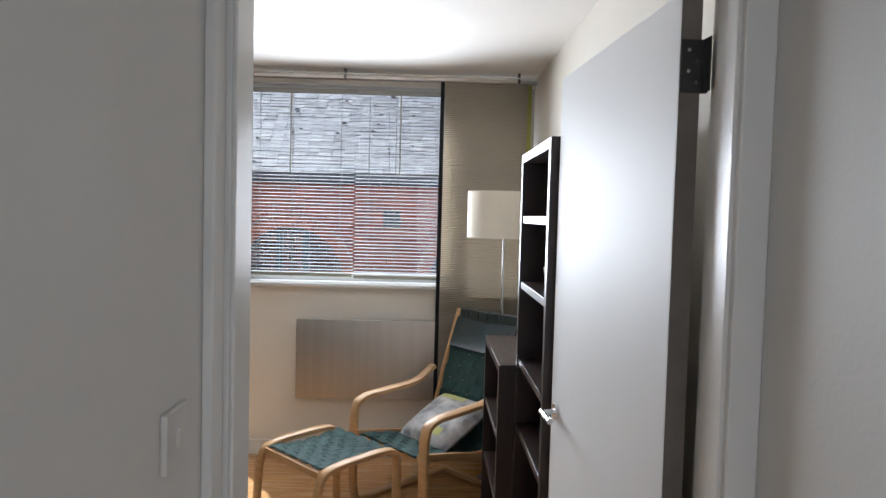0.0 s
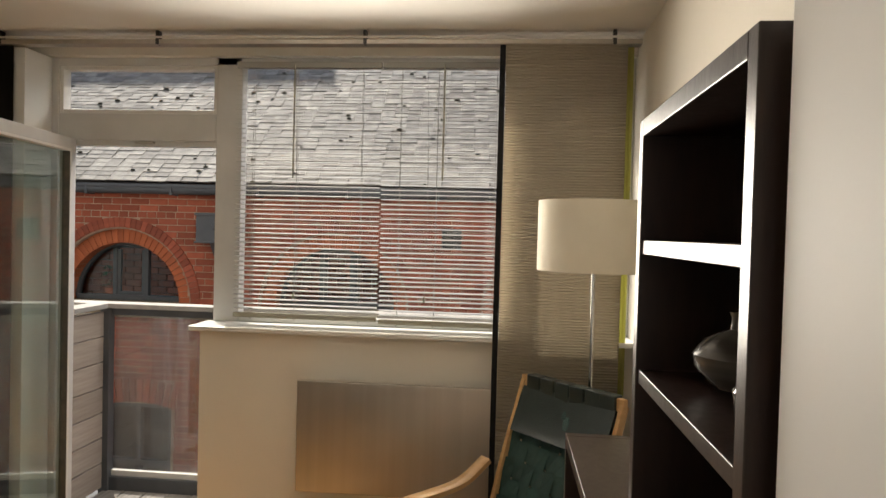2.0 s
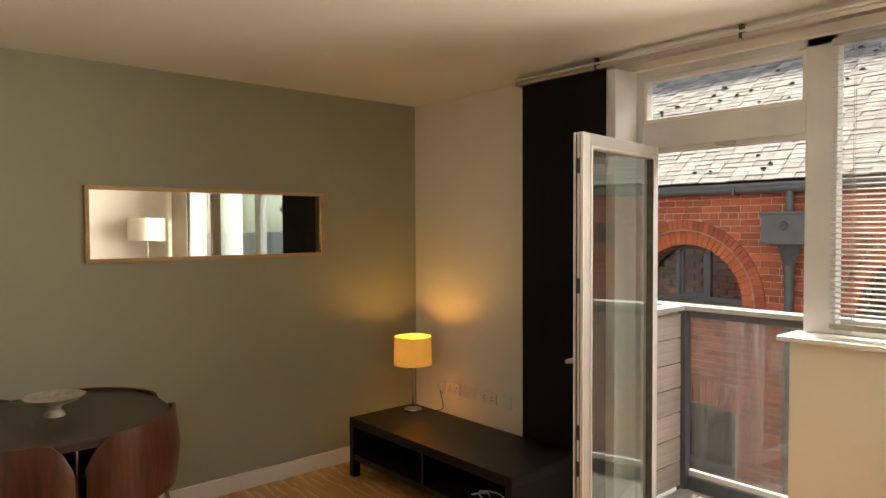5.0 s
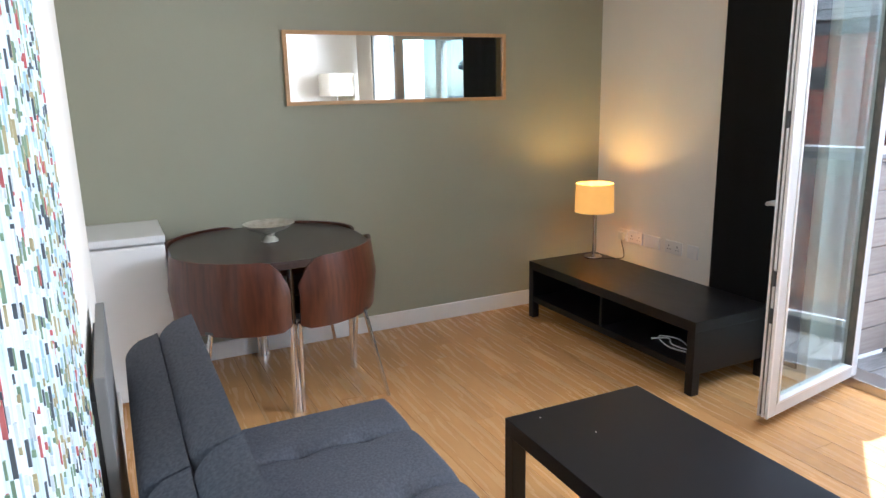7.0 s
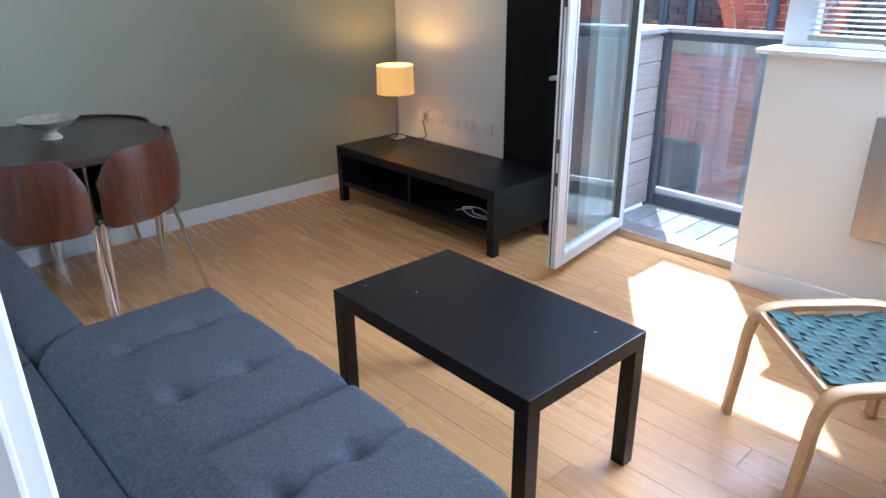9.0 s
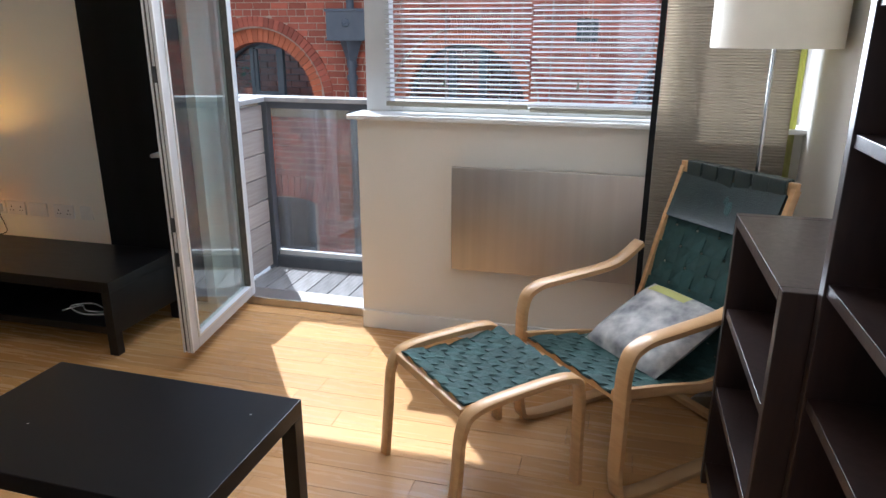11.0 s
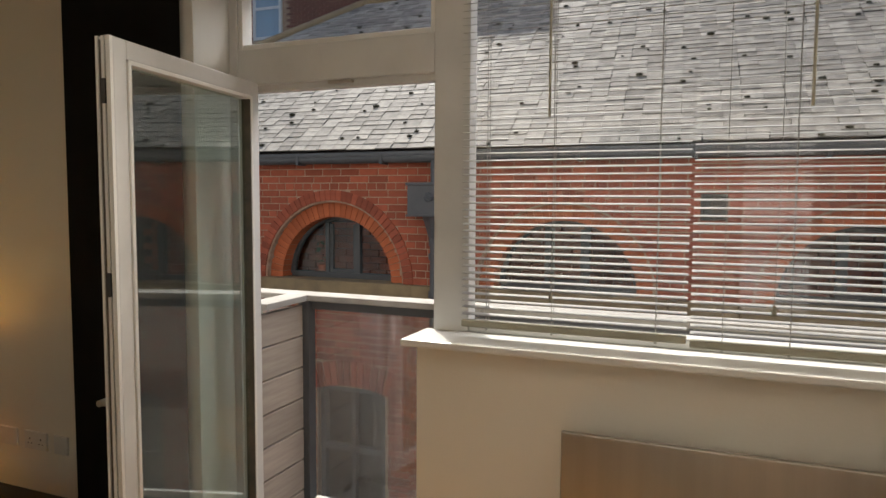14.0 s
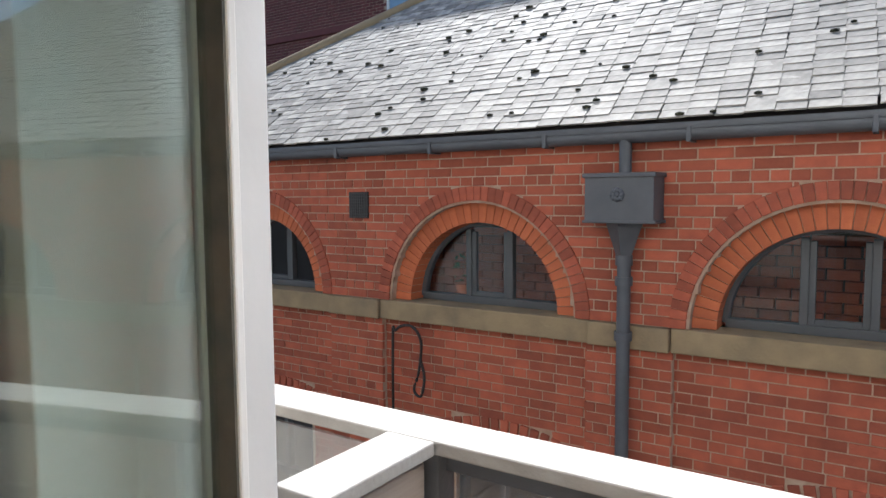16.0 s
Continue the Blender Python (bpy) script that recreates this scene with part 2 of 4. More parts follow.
def tube(bm, pts, w, h=None, n=10, up=Vector((0, 0, 1)), flat=False):
    """A swept bar along pts: round of radius w, or flat with half sizes w (across) and h (along the bend's normal)."""
    pts = [Vector(p) for p in pts]
    rings = []
    for i, p in enumerate(pts):
        d = (pts[min(i + 1, len(pts) - 1)] - pts[max(i - 1, 0)]).normalized()
        side = up if flat else (d.cross(up) if abs(d.dot(up)) < 0.95 else d.cross(Vector((1, 0, 0)))).normalized()
        nor = d.cross(side).normalized()
        if flat:
            ring = [p + side * a * w + nor * b * h for a, b in ((-1, -.7), (-.8, -1), (.8, -1), (1, -.7), (1, .7), (.8, 1), (-.8, 1), (-1, .7))]
        else:
            ring = [p + (side * math.cos(2 * math.pi * k / n) + nor * math.sin(2 * math.pi * k / n)) * w for k in range(n)]
        rings.append([bm.verts.new(c) for c in ring])
    for a, b in zip(rings, rings[1:]):
        for k in range(len(a)):
            bm.faces.new((a[k], a[(k + 1) % len(a)], b[(k + 1) % len(a)], b[k]))
    bm.faces.new(rings[0][::-1])
    bm.faces.new(rings[-1])
    bmesh.ops.recalc_face_normals(bm, faces=bm.faces)
    return bm


def lathe(bm, prof, c=(0, 0, 0), n=32):
    """Turned body from (radius, height) pairs round the z axis at c."""
    rings = [[bm.verts.new((c[0] + r * math.cos(2 * math.pi * k / n), c[1] + r * math.sin(2 * math.pi * k / n), c[2] + z)) for k in range(n)] for r, z in prof]
    for a, b in zip(rings, rings[1:]):
        for k in range(n):
            bm.faces.new((a[k], a[(k + 1) % n], b[(k + 1) % n], b[k]))
    bmesh.ops.recalc_face_normals(bm, faces=bm.faces)
    return bm


def smooth_curve(pts, n=8):
    """Catmull-Rom through pts."""
    P = [Vector(p) for p in pts]
    P = [2 * P[0] - P[1]] + P + [2 * P[-1] - P[-2]]
    out = []
    for i in range(1, len(P) - 2):
        for k in range(n):
            t = k / n
            a, b, c, d = P[i - 1:i + 3]
            out.append(0.5 * (2 * b + (c - a) * t + (2 * a - 5 * b + 4 * c - d) * t * t + (3 * b - a - 3 * c + d) * t ** 3))
    return out + [P[-2]]


def part(name, bm, mtl, parent=None, label="", smooth=False):
    me = bpy.data.meshes.new(name)
    bm.to_mesh(me)
    bm.free()
    me.materials.append(mtl)
    if smooth:
        me.shade_smooth()
        me.set_sharp_from_angle(angle=radians(40))
    ob = new(name, me)
    if parent is not None:
        ob.parent = parent
    if label:
        ob["label"] = label
    return ob


def setting(name, bm, mtl, label, category, smooth=False):
    return tagged(part(name, bm, mtl, None, "", smooth), label, category, "", "structure")


def thing(name, label, category, base=(0, 0, 0), rz=0.0, group="", tall=0.0):
    """tall: the height of a thing that stands on the finished floor."""
    e = new(name)
    e.empty_display_size = 0.1
    e.matrix_world = pose(base[0], base[1], base[2] + (FZ if tall else 0), 0, 0, rz)
    if tall:
        e.scale = (1, 1, 1 - FZ / tall)
    return tagged(e, label, category, group)


def piece(name, mesh, parent, loc, rot=(0, 0, 0)):
    ob = new(name, mesh)
    ob.parent = parent
    ob.location, ob.rotation_euler = loc, rot
    return ob


def mesh_of(bm, name, mtl):
    me = bpy.data.meshes.new(name)
    bm.to_mesh(me)
    bm.free()
    me.materials.append(mtl)
    return me


# ---- the room ----
XL, XR, YB, YW, ZC = -3.36, 1.52, 3.915, 7.29, 2.535
FZ = -0.045  # finished floor level
part_floor = setting("floor", boxes((XL, XR, 1.2, YW + 0.16, -0.3, FZ - 0.012)), M_GAP, "honey-coloured bamboo plank floor with fine joints", "floor")
setting("ceiling", boxes((XL - 0.15, XR + 0.15, 1.0, YW + 0.3, ZC, ZC + 0.2)), M_CEIL, "smooth off-white painted ceiling", "ceiling")
setting("wall_west", boxes((XL - 0.15, XL, 3.5, YW + 0.3, -0.3, ZC)), M_GREEN, "sage green painted feature wall", "wall")
setting("wall_east", boxes((XR, XR + 0.15, 1.0, YW + 0.3, -0.3, ZC)), M_WALL, "cream painted side wall", "wall")
setting("wall_north", boxes((XL, -1.62, YW, YW + 0.3, -0.3, ZC), (-0.56, XR, 7.2, YW + 0.3, -0.3, 1.105), (-1.62, XR, YW + 0.02, YW + 0.3, 2.47, ZC)), M_WALL, "cream painted window wall with a low parapet", "wall")
setting("wall_south", boxes((XL, -1.78, 3.56, 3.70, -0.3, ZC), (-1.92, -1.78, 3.702, YB, -0.3, ZC), (-1.78, 0.44, YB - 0.12, YB, -0.3, ZC), (1.38, XR, YB - 0.12, YB, -0.3, ZC), (0.44, 1.38, YB - 0.12, YB, 2.07, ZC)), M_WALL, "cream painted partition wall with a doorway", "wall")
for nm, spec in (("wall_hall_west", (0.33, 0.468, 1.0, YB - 0.12, -0.3, ZC)), ("wall_hall_east", (1.40, XR, 1.0, YB - 0.12, -0.3, ZC)), ("wall_hall_south", (0.468, 1.40, 1.0, 1.15, -0.3, ZC))):
    setting(nm, boxes(spec), M_HALL, "grey-white painted hallway wall", "wall")
setting("baseboard", boxes((XL, XL + 0.016, YB, YW, FZ, 0.062), (XL, -1.62, YW - 0.016, YW, FZ, 0.062), (-0.56, XR, 7.184, 7.2, FZ, 0.06), (XR - 0.016, XR, 4.1, 7.18, FZ, 0.06), (XL, 0.384, YB, YB + 0.016, FZ, 0.062), bevel=0.004), M_WHITE, "white painted skirting boards", "skirting")
setting("door_reveal", boxes((-1.62, -1.455, 7.15, 7.353, FZ, 2.468), bevel=0.003), M_WHITE, "white painted reveal beside the balcony door", "reveal")
setting("window_sill", boxes((-0.60, XR, 7.15, 7.37, 1.105, 1.13), bevel=0.006), M_WHITE, "white painted window sill board", "sill")
setting("trim", boxes((0.385, 0.45, YB, YB + 0.02, FZ, 2.07), (1.38, 1.445, YB, YB + 0.02, FZ, 2.07), (0.385, 1.445, YB, YB + 0.02, 2.07, 2.13),
                      (0.44, 0.495, YB - 0.13, YB + 0.004, FZ, 2.07), (1.35, 1.38, YB - 0.13, YB + 0.004, FZ, 2.07), (0.495, 1.35, YB - 0.13, YB + 0.004, 2.04, 2.07),
                      (0.495, 0.503, YB - 0.13, YB - 0.05, FZ, 2.04), (1.338, 1.35, YB - 0.13, YB - 0.05, FZ, 2.04),
                      (0.468, 0.486, YB - 0.19, YB - 0.132, FZ, 2.13), (1.345, 1.40, YB - 0.145, YB - 0.125, FZ, 2.13), bevel=0.003), M_WHITE, "white gloss door lining and architrave", "trim")

# inner door, standing open
door = tagged(new("door_1"), "white painted flush door standing open", "door", "", "structure")
door.matrix_world = Matrix.Translation((1.336, YB + 0.02, FZ + 0.006)) @ pose(0, 0, 0, 0, 0, 94.6)
part("door_leaf", boxes((0, 0.835, 0.0, 0.042, 0, 2.07), bevel=0.002), M_DOOR, door)
# thin strip that paints the shade on the leaf's hinge edge
part("edge_strip", boxes((-0.0015, 0.0, 0.001, 0.041, 0.002, 2.066)), material("edge_shade_taupe", (0.20, 0.175, 0.15), (0.15, 0.13, 0.11), 12, 0.5), door, "hinge-side edge strip with shade painted in taupe")
for z in (1.03, 1.93, 0.25):
    hg = part("hinge", boxes((-0.004, 0.0, -0.006, 0.04, z - 0.05, z + 0.05), (-0.036, -0.004, -0.003, -0.001, z - 0.05, z + 0.05)), M_DARKSTEEL, door, "dull steel butt hinge")
    for dx, dz in ((0.010, -0.03), (0.026, -0.01), (0.010, 0.01), (0.026, 0.03)):
        part("screw", cyl(bmesh.new(), (-0.0055, dx, z + dz), (-0.004, dx, z + dz), 0.0035, n=8), M_CHROME, hg)
    part("knuckle", cyl(bmesh.new(), (-0.006, -0.006, z - 0.05), (-0.006, -0.006, z + 0.05), 0.006), M_DARKSTEEL, hg)
hd = bmesh.new()
cyl(hd, (0.775, 0.042, 1.04), (0.775, 0.05, 1.04), 0.026, n=24)
cyl(hd, (0.775, 0.05, 1.04), (0.775, 0.09, 1.04), 0.009)
cyl(hd, (0.78, 0.088, 1.04), (0.675, 0.088, 1.04), 0.009)
part("door_handle", hd, M_CHROME, door, "chrome lever handle", True)

# ---- window and balcony door ----
win = tagged(new("window_1"), "grey-white framed window with a transom light over the balcony door", "window", "", "structure")
FY0, FY1 = 7.355, 7.425
part("window_frame", boxes((-1.62, -1.42, FY0, FY1 + 0.02, -0.02, 2.47), (-0.565, -0.43, FY0, FY1, 0.0, 2.47), (-1.42, -0.565, FY0, FY1, 2.045, 2.185), (-1.42, XR, FY0, FY1, 2.43, 2.47), (-0.43, XR, FY0, FY1, 1.13, 1.165), (1.46, XR, FY0, FY1, 1.165, 2.43), bevel=0.004), M_UPVC, win)
part("transom_bead", boxes((-1.42, -1.40, FY0 + 0.01, FY1, 2.185, 2.43), (-0.585, -0.565, FY0 + 0.01, FY1, 2.185, 2.43), (-1.40, -0.585, FY0 + 0.01, FY1, 2.185, 2.205), (-1.40, -0.585, FY0 + 0.01, FY1, 2.41, 2.43), bevel=0.003), M_WHITE, win)
part("head_rebate", boxes((-1.42, -0.565, FY0 + 0.02, FY1, 2.02, 2.045), (-1.42, -1.395, FY0 + 0.02, FY1, 0, 2.02), (-0.57, -0.5655, FY0 + 0.02, FY1, 0, 2.02)), M_UPVC, win)
part("latch_keep", boxes((-1.0, -0.9, FY0 - 0.003, FY0 + 0.02, 2.030, 2.042), bevel=0.002), M_STEEL, win, "steel latch keep")
part("threshold", boxes((-1.42, -0.565, FY0 - 0.03, FY1 + 0.05, -0.06, 0.005), bevel=0.004), M_STEEL, win, "worn metal door threshold")
for x0, x1, z0, z1 in ((-1.40, -0.585, 2.205, 2.41), (-0.43, 1.46, 1.165, 2.43)):
    p = part("pane", boxes((x0, x1, 7.395, 7.401, z0, z1)), M_GLASS, win)
    p.visible_shadow = False

# balcony door leaf, open inwards
leaf = tagged(new("door_2"), "glazed white-framed balcony door standing open inwards", "door", "", "structure")
leaf.matrix_world = Matrix.Translation((-1.352, 7.36, 0.012)) @ pose(0, 0, 0, 0, 0, -81.5)
LW, LH, ST = 0.815, 2.038, 0.056
part("frame", boxes((0, ST, -0.027, 0.027, 0, LH), (LW - ST, LW, -0.027, 0.027, 0, LH), (ST, LW - ST, -0.027, 0.027, 0, ST), (ST, LW - ST, -0.027, 0.027, LH - ST, LH), bevel=0.004), M_UPVC, leaf)
part("bead", boxes((ST, ST + 0.014, -0.02, 0.033, ST, LH - ST), (LW - ST - 0.014, LW - ST, -0.02, 0.033, ST, LH - ST), (ST, LW - ST, -0.02, 0.033, ST, ST + 0.014), (ST, LW - ST, -0.02, 0.033, LH - ST - 0.014, LH - ST), bevel=0.003), M_WHITE, leaf)
part("rebate_lip", boxes((LW, LW + 0.006, -0.027, -0.018, 0, LH), (LW, LW + 0.012, 0.012, 0.027, 0, LH), (LW, LW + 0.008, -0.006, 0.004, 0, LH), bevel=0.001), M_WHITE, leaf)
part("seal", boxes((LW - 0.001, LW + 0.004, -0.016, -0.008, 0.01, LH - 0.01), (LW - 0.001, LW + 0.004, 0.005, 0.011, 0.01, LH - 0.01), (ST + 0.014, ST + 0.018, -0.006, 0.03, ST + 0.014, LH - ST - 0.014), (LW - ST - 0.018, LW - ST - 0.014, -0.006, 0.03, ST + 0.014, LH - ST - 0.014)), M_SEAL, leaf, "brown weather seal")
for z in (0.45, 0.62, 1.3, 1.85):
    part("lock_plate", boxes((LW + 0.004, LW + 0.011, -0.008, 0.006, z, z + 0.07), bevel=0.002), M_DARKSTEEL, leaf, "tarnished lock keep")
p = part("pane", boxes((ST, LW - ST, 0.0, 0.006, ST, LH - ST)), M_DOORGLASS, leaf)
p.visible_shadow = False
hd = bmesh.new()
box(hd, LW - 0.055, LW - 0.025, -0.035, -0.027, 0.88, 1.02, bevel=0.004)
cyl(hd, (LW - 0.04, -0.032, 0.97), (LW - 0.04, -0.085, 0.97), 0.009)
cyl(hd, (LW - 0.03, -0.082, 0.97), (LW - 0.15, -0.082, 0.97), 0.010)
part("door_handle", hd, M_STEEL, leaf, "satin steel lever handle", True)

# ---- window dressing ----
BY = 7.28
for k, (x0, x1, zb) in enumerate(((-0.425, 0.30, 1.165), (0.31, 0.95, 1.155))):
    bl = thing("venetian_blind", "lowered cream venetian blind with open slats over the window", "blind", (0, BY, 0), group="venetian blinds")
    slat = bmesh.new()
    box(slat, x0, x1, -0.0125, 0.0125, -0.0006, 0.0006)
    me = mesh_of(slat, "slat", M_SLAT)
    n = int((2.40 - zb - 0.05) / 0.0235)
    for i in range(n):
        piece("slat", me, bl, (0, 0, zb + 0.045 + i * 0.0235), (radians(11 + 2 * random.random()), radians(0.12 * math.sin(i * 1.7)), 0))
    part("head_rail", boxes((x0, x1, -0.014, 0.014, 2.40, 2.43), bevel=0.002), M_SLAT, bl)
    part("bottom_rail", boxes((x0, x1, -0.014, 0.014, zb, zb + 0.024), bevel=0.004), M_RAILTRIM, bl, "olive-grey bottom rail")
    for x in (x0 + 0.09, (x0 + x1) / 2 - 0.05, x1 - 0.09):
        part("ladder_cord", boxes((x - 0.001, x + 0.001, -0.0135, -0.0125, zb, 2.40), (x - 0.001, x + 0.001, 0.0125, 0.0135, zb, 2.40)), M_SLAT, bl)
        part("cord_button", cyl(bmesh.new(), (x, -0.008, zb - 0.006), (x, -0.008, zb), 0.005, n=8), M_SLAT, bl)
    part("tilt_wand", cyl(bmesh.new(), (x0 + 0.30, -0.03, 1.86), (x0 + 0.30, -0.03, 2.41), 0.0045, n=8), M_RAILTRIM, bl, "grey-green tilt wand")
    part("pull_cord", tube(bmesh.new(), smooth_curve([(x1 - 0.42, -0.02, 2.4), (x1 - 0.41, -0.022, 1.8), (x1 - 0.415, -0.02, 1.3)]), 0.0012, n=5), M_SLAT, bl)
    part("cord_tassel", cyl(bmesh.new(), (x1 - 0.415, -0.02, 1.27), (x1 - 0.415, -0.02, 1.30), 0.008, 0.004, n=10), M_RAILTRIM, bl)

rail = thing("curtain_rail", "slim aluminium panel-curtain track fixed to the ceiling", "curtain rail", (0, 7.13, 2.47))
part("track", boxes((-2.14, XR - 0.02, -0.03, 0.03, 0.0, 0.022), bevel=0.002), M_STEEL, rail)
part("front_strip", boxes((-2.14, XR - 0.02, -0.036, -0.030, 0.026, 0.036), bevel=0.001), M_PLASTIC, rail)
for x in (-1.55, -0.75, 0.25, 1.38):
    part("bracket", boxes((x - 0.008, x + 0.008, -0.034, 0.0, 0.0, 0.064), bevel=0.002), M_DARKSTEEL, rail)


def panel_curtain(name, label, x0, x1, y, z0, z1, mtl, rib=0.0, wave=0.0):
    bm = bmesh.new()
    nz = int((z1 - z0) / rib * 2) if rib else 24
    nx = 2 if rib else 30
    rows = []
    for i in range(nz + 1):
        z = z0 + (z1 - z0) * i / nz
        off = (0.0018 if i % 2 else -0.0018) if rib else 0
        rows.append([bm.verts.new((x0 + (x1 - x0) * j / nx, y + off + wave * math.sin(j * 0.9 + 0.2 * math.sin(i * .4)), z)) for j in range(nx + 1)])
    for a, b in zip(rows, rows[1:]):
        for j in range(nx):
            bm.faces.new((a[j], a[j + 1], b[j + 1], b[j]))
    g = bmesh.ops.solidify(bm, geom=bm.faces[:], thickness=0.002)
    c = thing(name, label, "curtain", (0, 0, 0))
    part("cloth", bm, mtl, c, smooth=not rib)
    part("hem_bar", boxes((x0, x1, y - 0.004, y + 0.006, z0 - 0.004, z0 + 0.018)), mtl, c)
    return c


panel_curtain("panel_curtain", "flat black cotton panel curtain hanging beside the balcony door", -2.11, -1.50, 7.13, 0.03, 2.47, M_CURTAIN, wave=0.0015)
pc = panel_curtain("panel_curtain", "ribbed cream panel blind hanging from the track", 0.90, 1.44, 7.11, 0.03, 2.47, M_BLINDFAB, rib=0.0125)
part("side_edge", boxes((0.872, 0.898, 7.113, 7.119, 0.03, 2.47)), M_CURTAIN, pc, "black edge strip of the next panel")
panel_curtain("panel_curtain", "lime yellow panel curtain hanging behind the cream one", 1.40, 1.475, 7.155, 0.03, 2.47, M_LIME, wave=0.001)

heater = thing("wall_heater", "flat brushed steel panel heater on the wall under the window", "heater", (-0.044, 7.2, 0.365))
part("front_panel", boxes((0, 0.96, -0.075, -0.055, 0, 0.53), bevel=0.004), M_STEEL, heater)
part("back_box", boxes((0.05, 0.91, -0.055, 0, 0.04, 0.49)), M_DARKSTEEL, heater)

# ---- television bench and table lamp ----
tv = thing("tv_bench", "low black-brown television bench with open shelves against the wall", "tv bench", (-3.115, 6.52, 0), tall=0.35)
W, D = 1.49, 0.55
part("top", boxes((0, W, 0, D, 0.30, 0.35), bevel=0.002), M_BLACK, tv)
part("bottom_shelf", boxes((0.005, W - 0.005, 0.005, D, 0.10, 0.135), bevel=0.002), M_BLACK, tv)
for x in (0, W - 0.05):
    part("side", boxes((x, x + 0.05, 0, D, 0.10, 0.30), bevel=0.002), M_BLACK, tv)
    for y in (0, D - 0.05):
        part("leg", boxes((x, x + 0.05, y, y + 0.05, 0, 0.10), bevel=0.002), M_BLACK, tv)
part("divider", boxes((W / 2 - 0.01, W / 2 + 0.01, 0.02, D, 0.135, 0.30)), M_BLACK, tv)
part("back_panel", boxes((0.05, W - 0.05, D - 0.01, D, 0.135, 0.30)), M_BLACK, tv)
cb = bmesh.new()
tube(cb, smooth_curve([(0, 0, 0.004), (0.08, 0.05, 0.02), (0.18, -0.02, 0.03), (0.24, 0.04, 0.01), (0.12, 0.09, 0.02), (0.02, 0.04, 0.015), (0.14, -0.01, 0.004), (0.28, 0.02, 0.004)]), 0.004, n=6)
c = part("cable_coil", cb, M_PLASTIC, None, "", True)
c.location = (-2.05, 6.64, 0.108)
tagged(c, "grey-white cable coiled on the bench shelf", "cable")

LX, LY = -2.97, 6.95
lamp = thing("table_lamp", "small lit table lamp with an amber drum shade on chrome stem", "table lamp", (LX, LY, 0.35))
part("base", lathe(bmesh.new(), [(0, 0), (0.06, 0), (0.062, 0.008), (0.058, 0.014), (0.012, 0.018), (0, 0.018)]), M_CHROME, lamp, "", True)
part("stem", cyl(bmesh.new(), (0, 0, 0.015), (0, 0, 0.37), 0.008), M_CHROME, lamp, "", True)
sh = lathe(bmesh.new(), [(0.130, 0.322), (0.132, 0.322), (0.127, 0.515), (0.125, 0.515), (0.130, 0.322)], n=40)
part("shade", sh, M_GLOW, lamp, "glowing amber fabric shade", True)
part("bulb", lathe(bmesh.new(), [(0, 0.36), (0.014, 0.365), (0.028, 0.40), (0.02, 0.43), (0, 0.44)]), M_GLOW, lamp, "", True)
part("lead", tube(bmesh.new(), smooth_curve([(0.05, 0, 0.008), (0.1, 0.05, 0.006), (0.13, 0.15, 0.004), (0.0, 0.27, 0.01), (-0.06, 0.305, 0.05), (-0.072, 0.31, 0.09)]), 0.003, n=6), M_CABLE, lamp)
bulb = new("lamp_light", bpy.data.lights.new("lamp_light", "POINT"))
bulb.data.energy, bulb.data.color, bulb.data.shadow_soft_size = 2.4, (1.0, 0.58, 0.13), 0.035
bulb.location = (LX, LY, 0.35 + 0.452)

for x, w, kind in ((-3.045, 0.075, "plug"), (-2.92, 0.135, "socket"), (-2.755, 0.135, "blank"), (-2.56, 0.146, "socket"), (-2.395, 0.086, "blank")):
    so = thing("wall_socket", "white plastic wall socket plate above the television bench", "socket", (x, YW, 0.458), group="wall sockets")
    part("plate", boxes((-w / 2, w / 2, -0.012, 0, -0.043, 0.043), bevel=0.003), M_PLASTIC, so)
    if kind == "socket":
        for s in (-0.036, 0.036):
            part("pin_holes", boxes((s - 0.003, s + 0.003, -0.0135, -0.011, 0.004, 0.014), (s - 0.014, s - 0.007, -0.0135, -0.011, -0.016, -0.011), (s + 0.007, s + 0.014, -0.0135, -0.011, -0.016, -0.011)), M_CABLE, so)
    if kind == "plug":
        part("plug", boxes((-0.024, 0.024, -0.04, -0.012, -0.03, 0.024), bevel=0.006), M_PLASTIC, so)

# ---- mirror ----
mir = thing("wall_mirror", "long framed mirror hung on the sage green wall", "mirror", (XL, 4.985, 1.43))
ML, MH = 1.485, 0.425
part("frame", boxes((0, 0.028, 0, ML, 0, 0.022), (0, 0.028, 0, ML, MH - 0.022, MH), (0, 0.028, 0, 0.022, 0.022, MH - 0.022), (0, 0.028, ML - 0.022, ML, 0.022, MH - 0.022), bevel=0.002), M_BIRCH, mir, "pale birch frame")
part("mirror_glass", boxes((0.004, 0.014, 0.02, ML - 0.02, 0.02, MH - 0.02)), M_MIRROR, mir)

# ---- fridge ----
fr = thing("fridge", "small white under-counter fridge beside the dining table", "fridge", (XL + 0.012, 3.725, 0), tall=0.85)
part("cabinet", boxes((0, 0.44, 0, 0.49, 0.02, 0.80), bevel=0.008), M_FRIDGE, fr)
part("door", boxes((0.446, 0.488, 0, 0.49, 0.05, 0.79), bevel=0.010), M_FRIDGE, fr)
part("door_gasket", boxes((0.44, 0.446, 0.012, 0.478, 0.06, 0.78)), M_CABLE, fr, "grey rubber gasket")
part("worktop", boxes((-0.004, 0.494, -0.004, 0.494, 0.80, 0.835), bevel=0.006), M_FRIDGE, fr)
for x in (0.04, 0.40):
    for y in (0.04, 0.45):
        part("foot", cyl(bmesh.new(), (x, y, 0), (x, y, 0.022), 0.015, n=10), M_CABLE, fr)

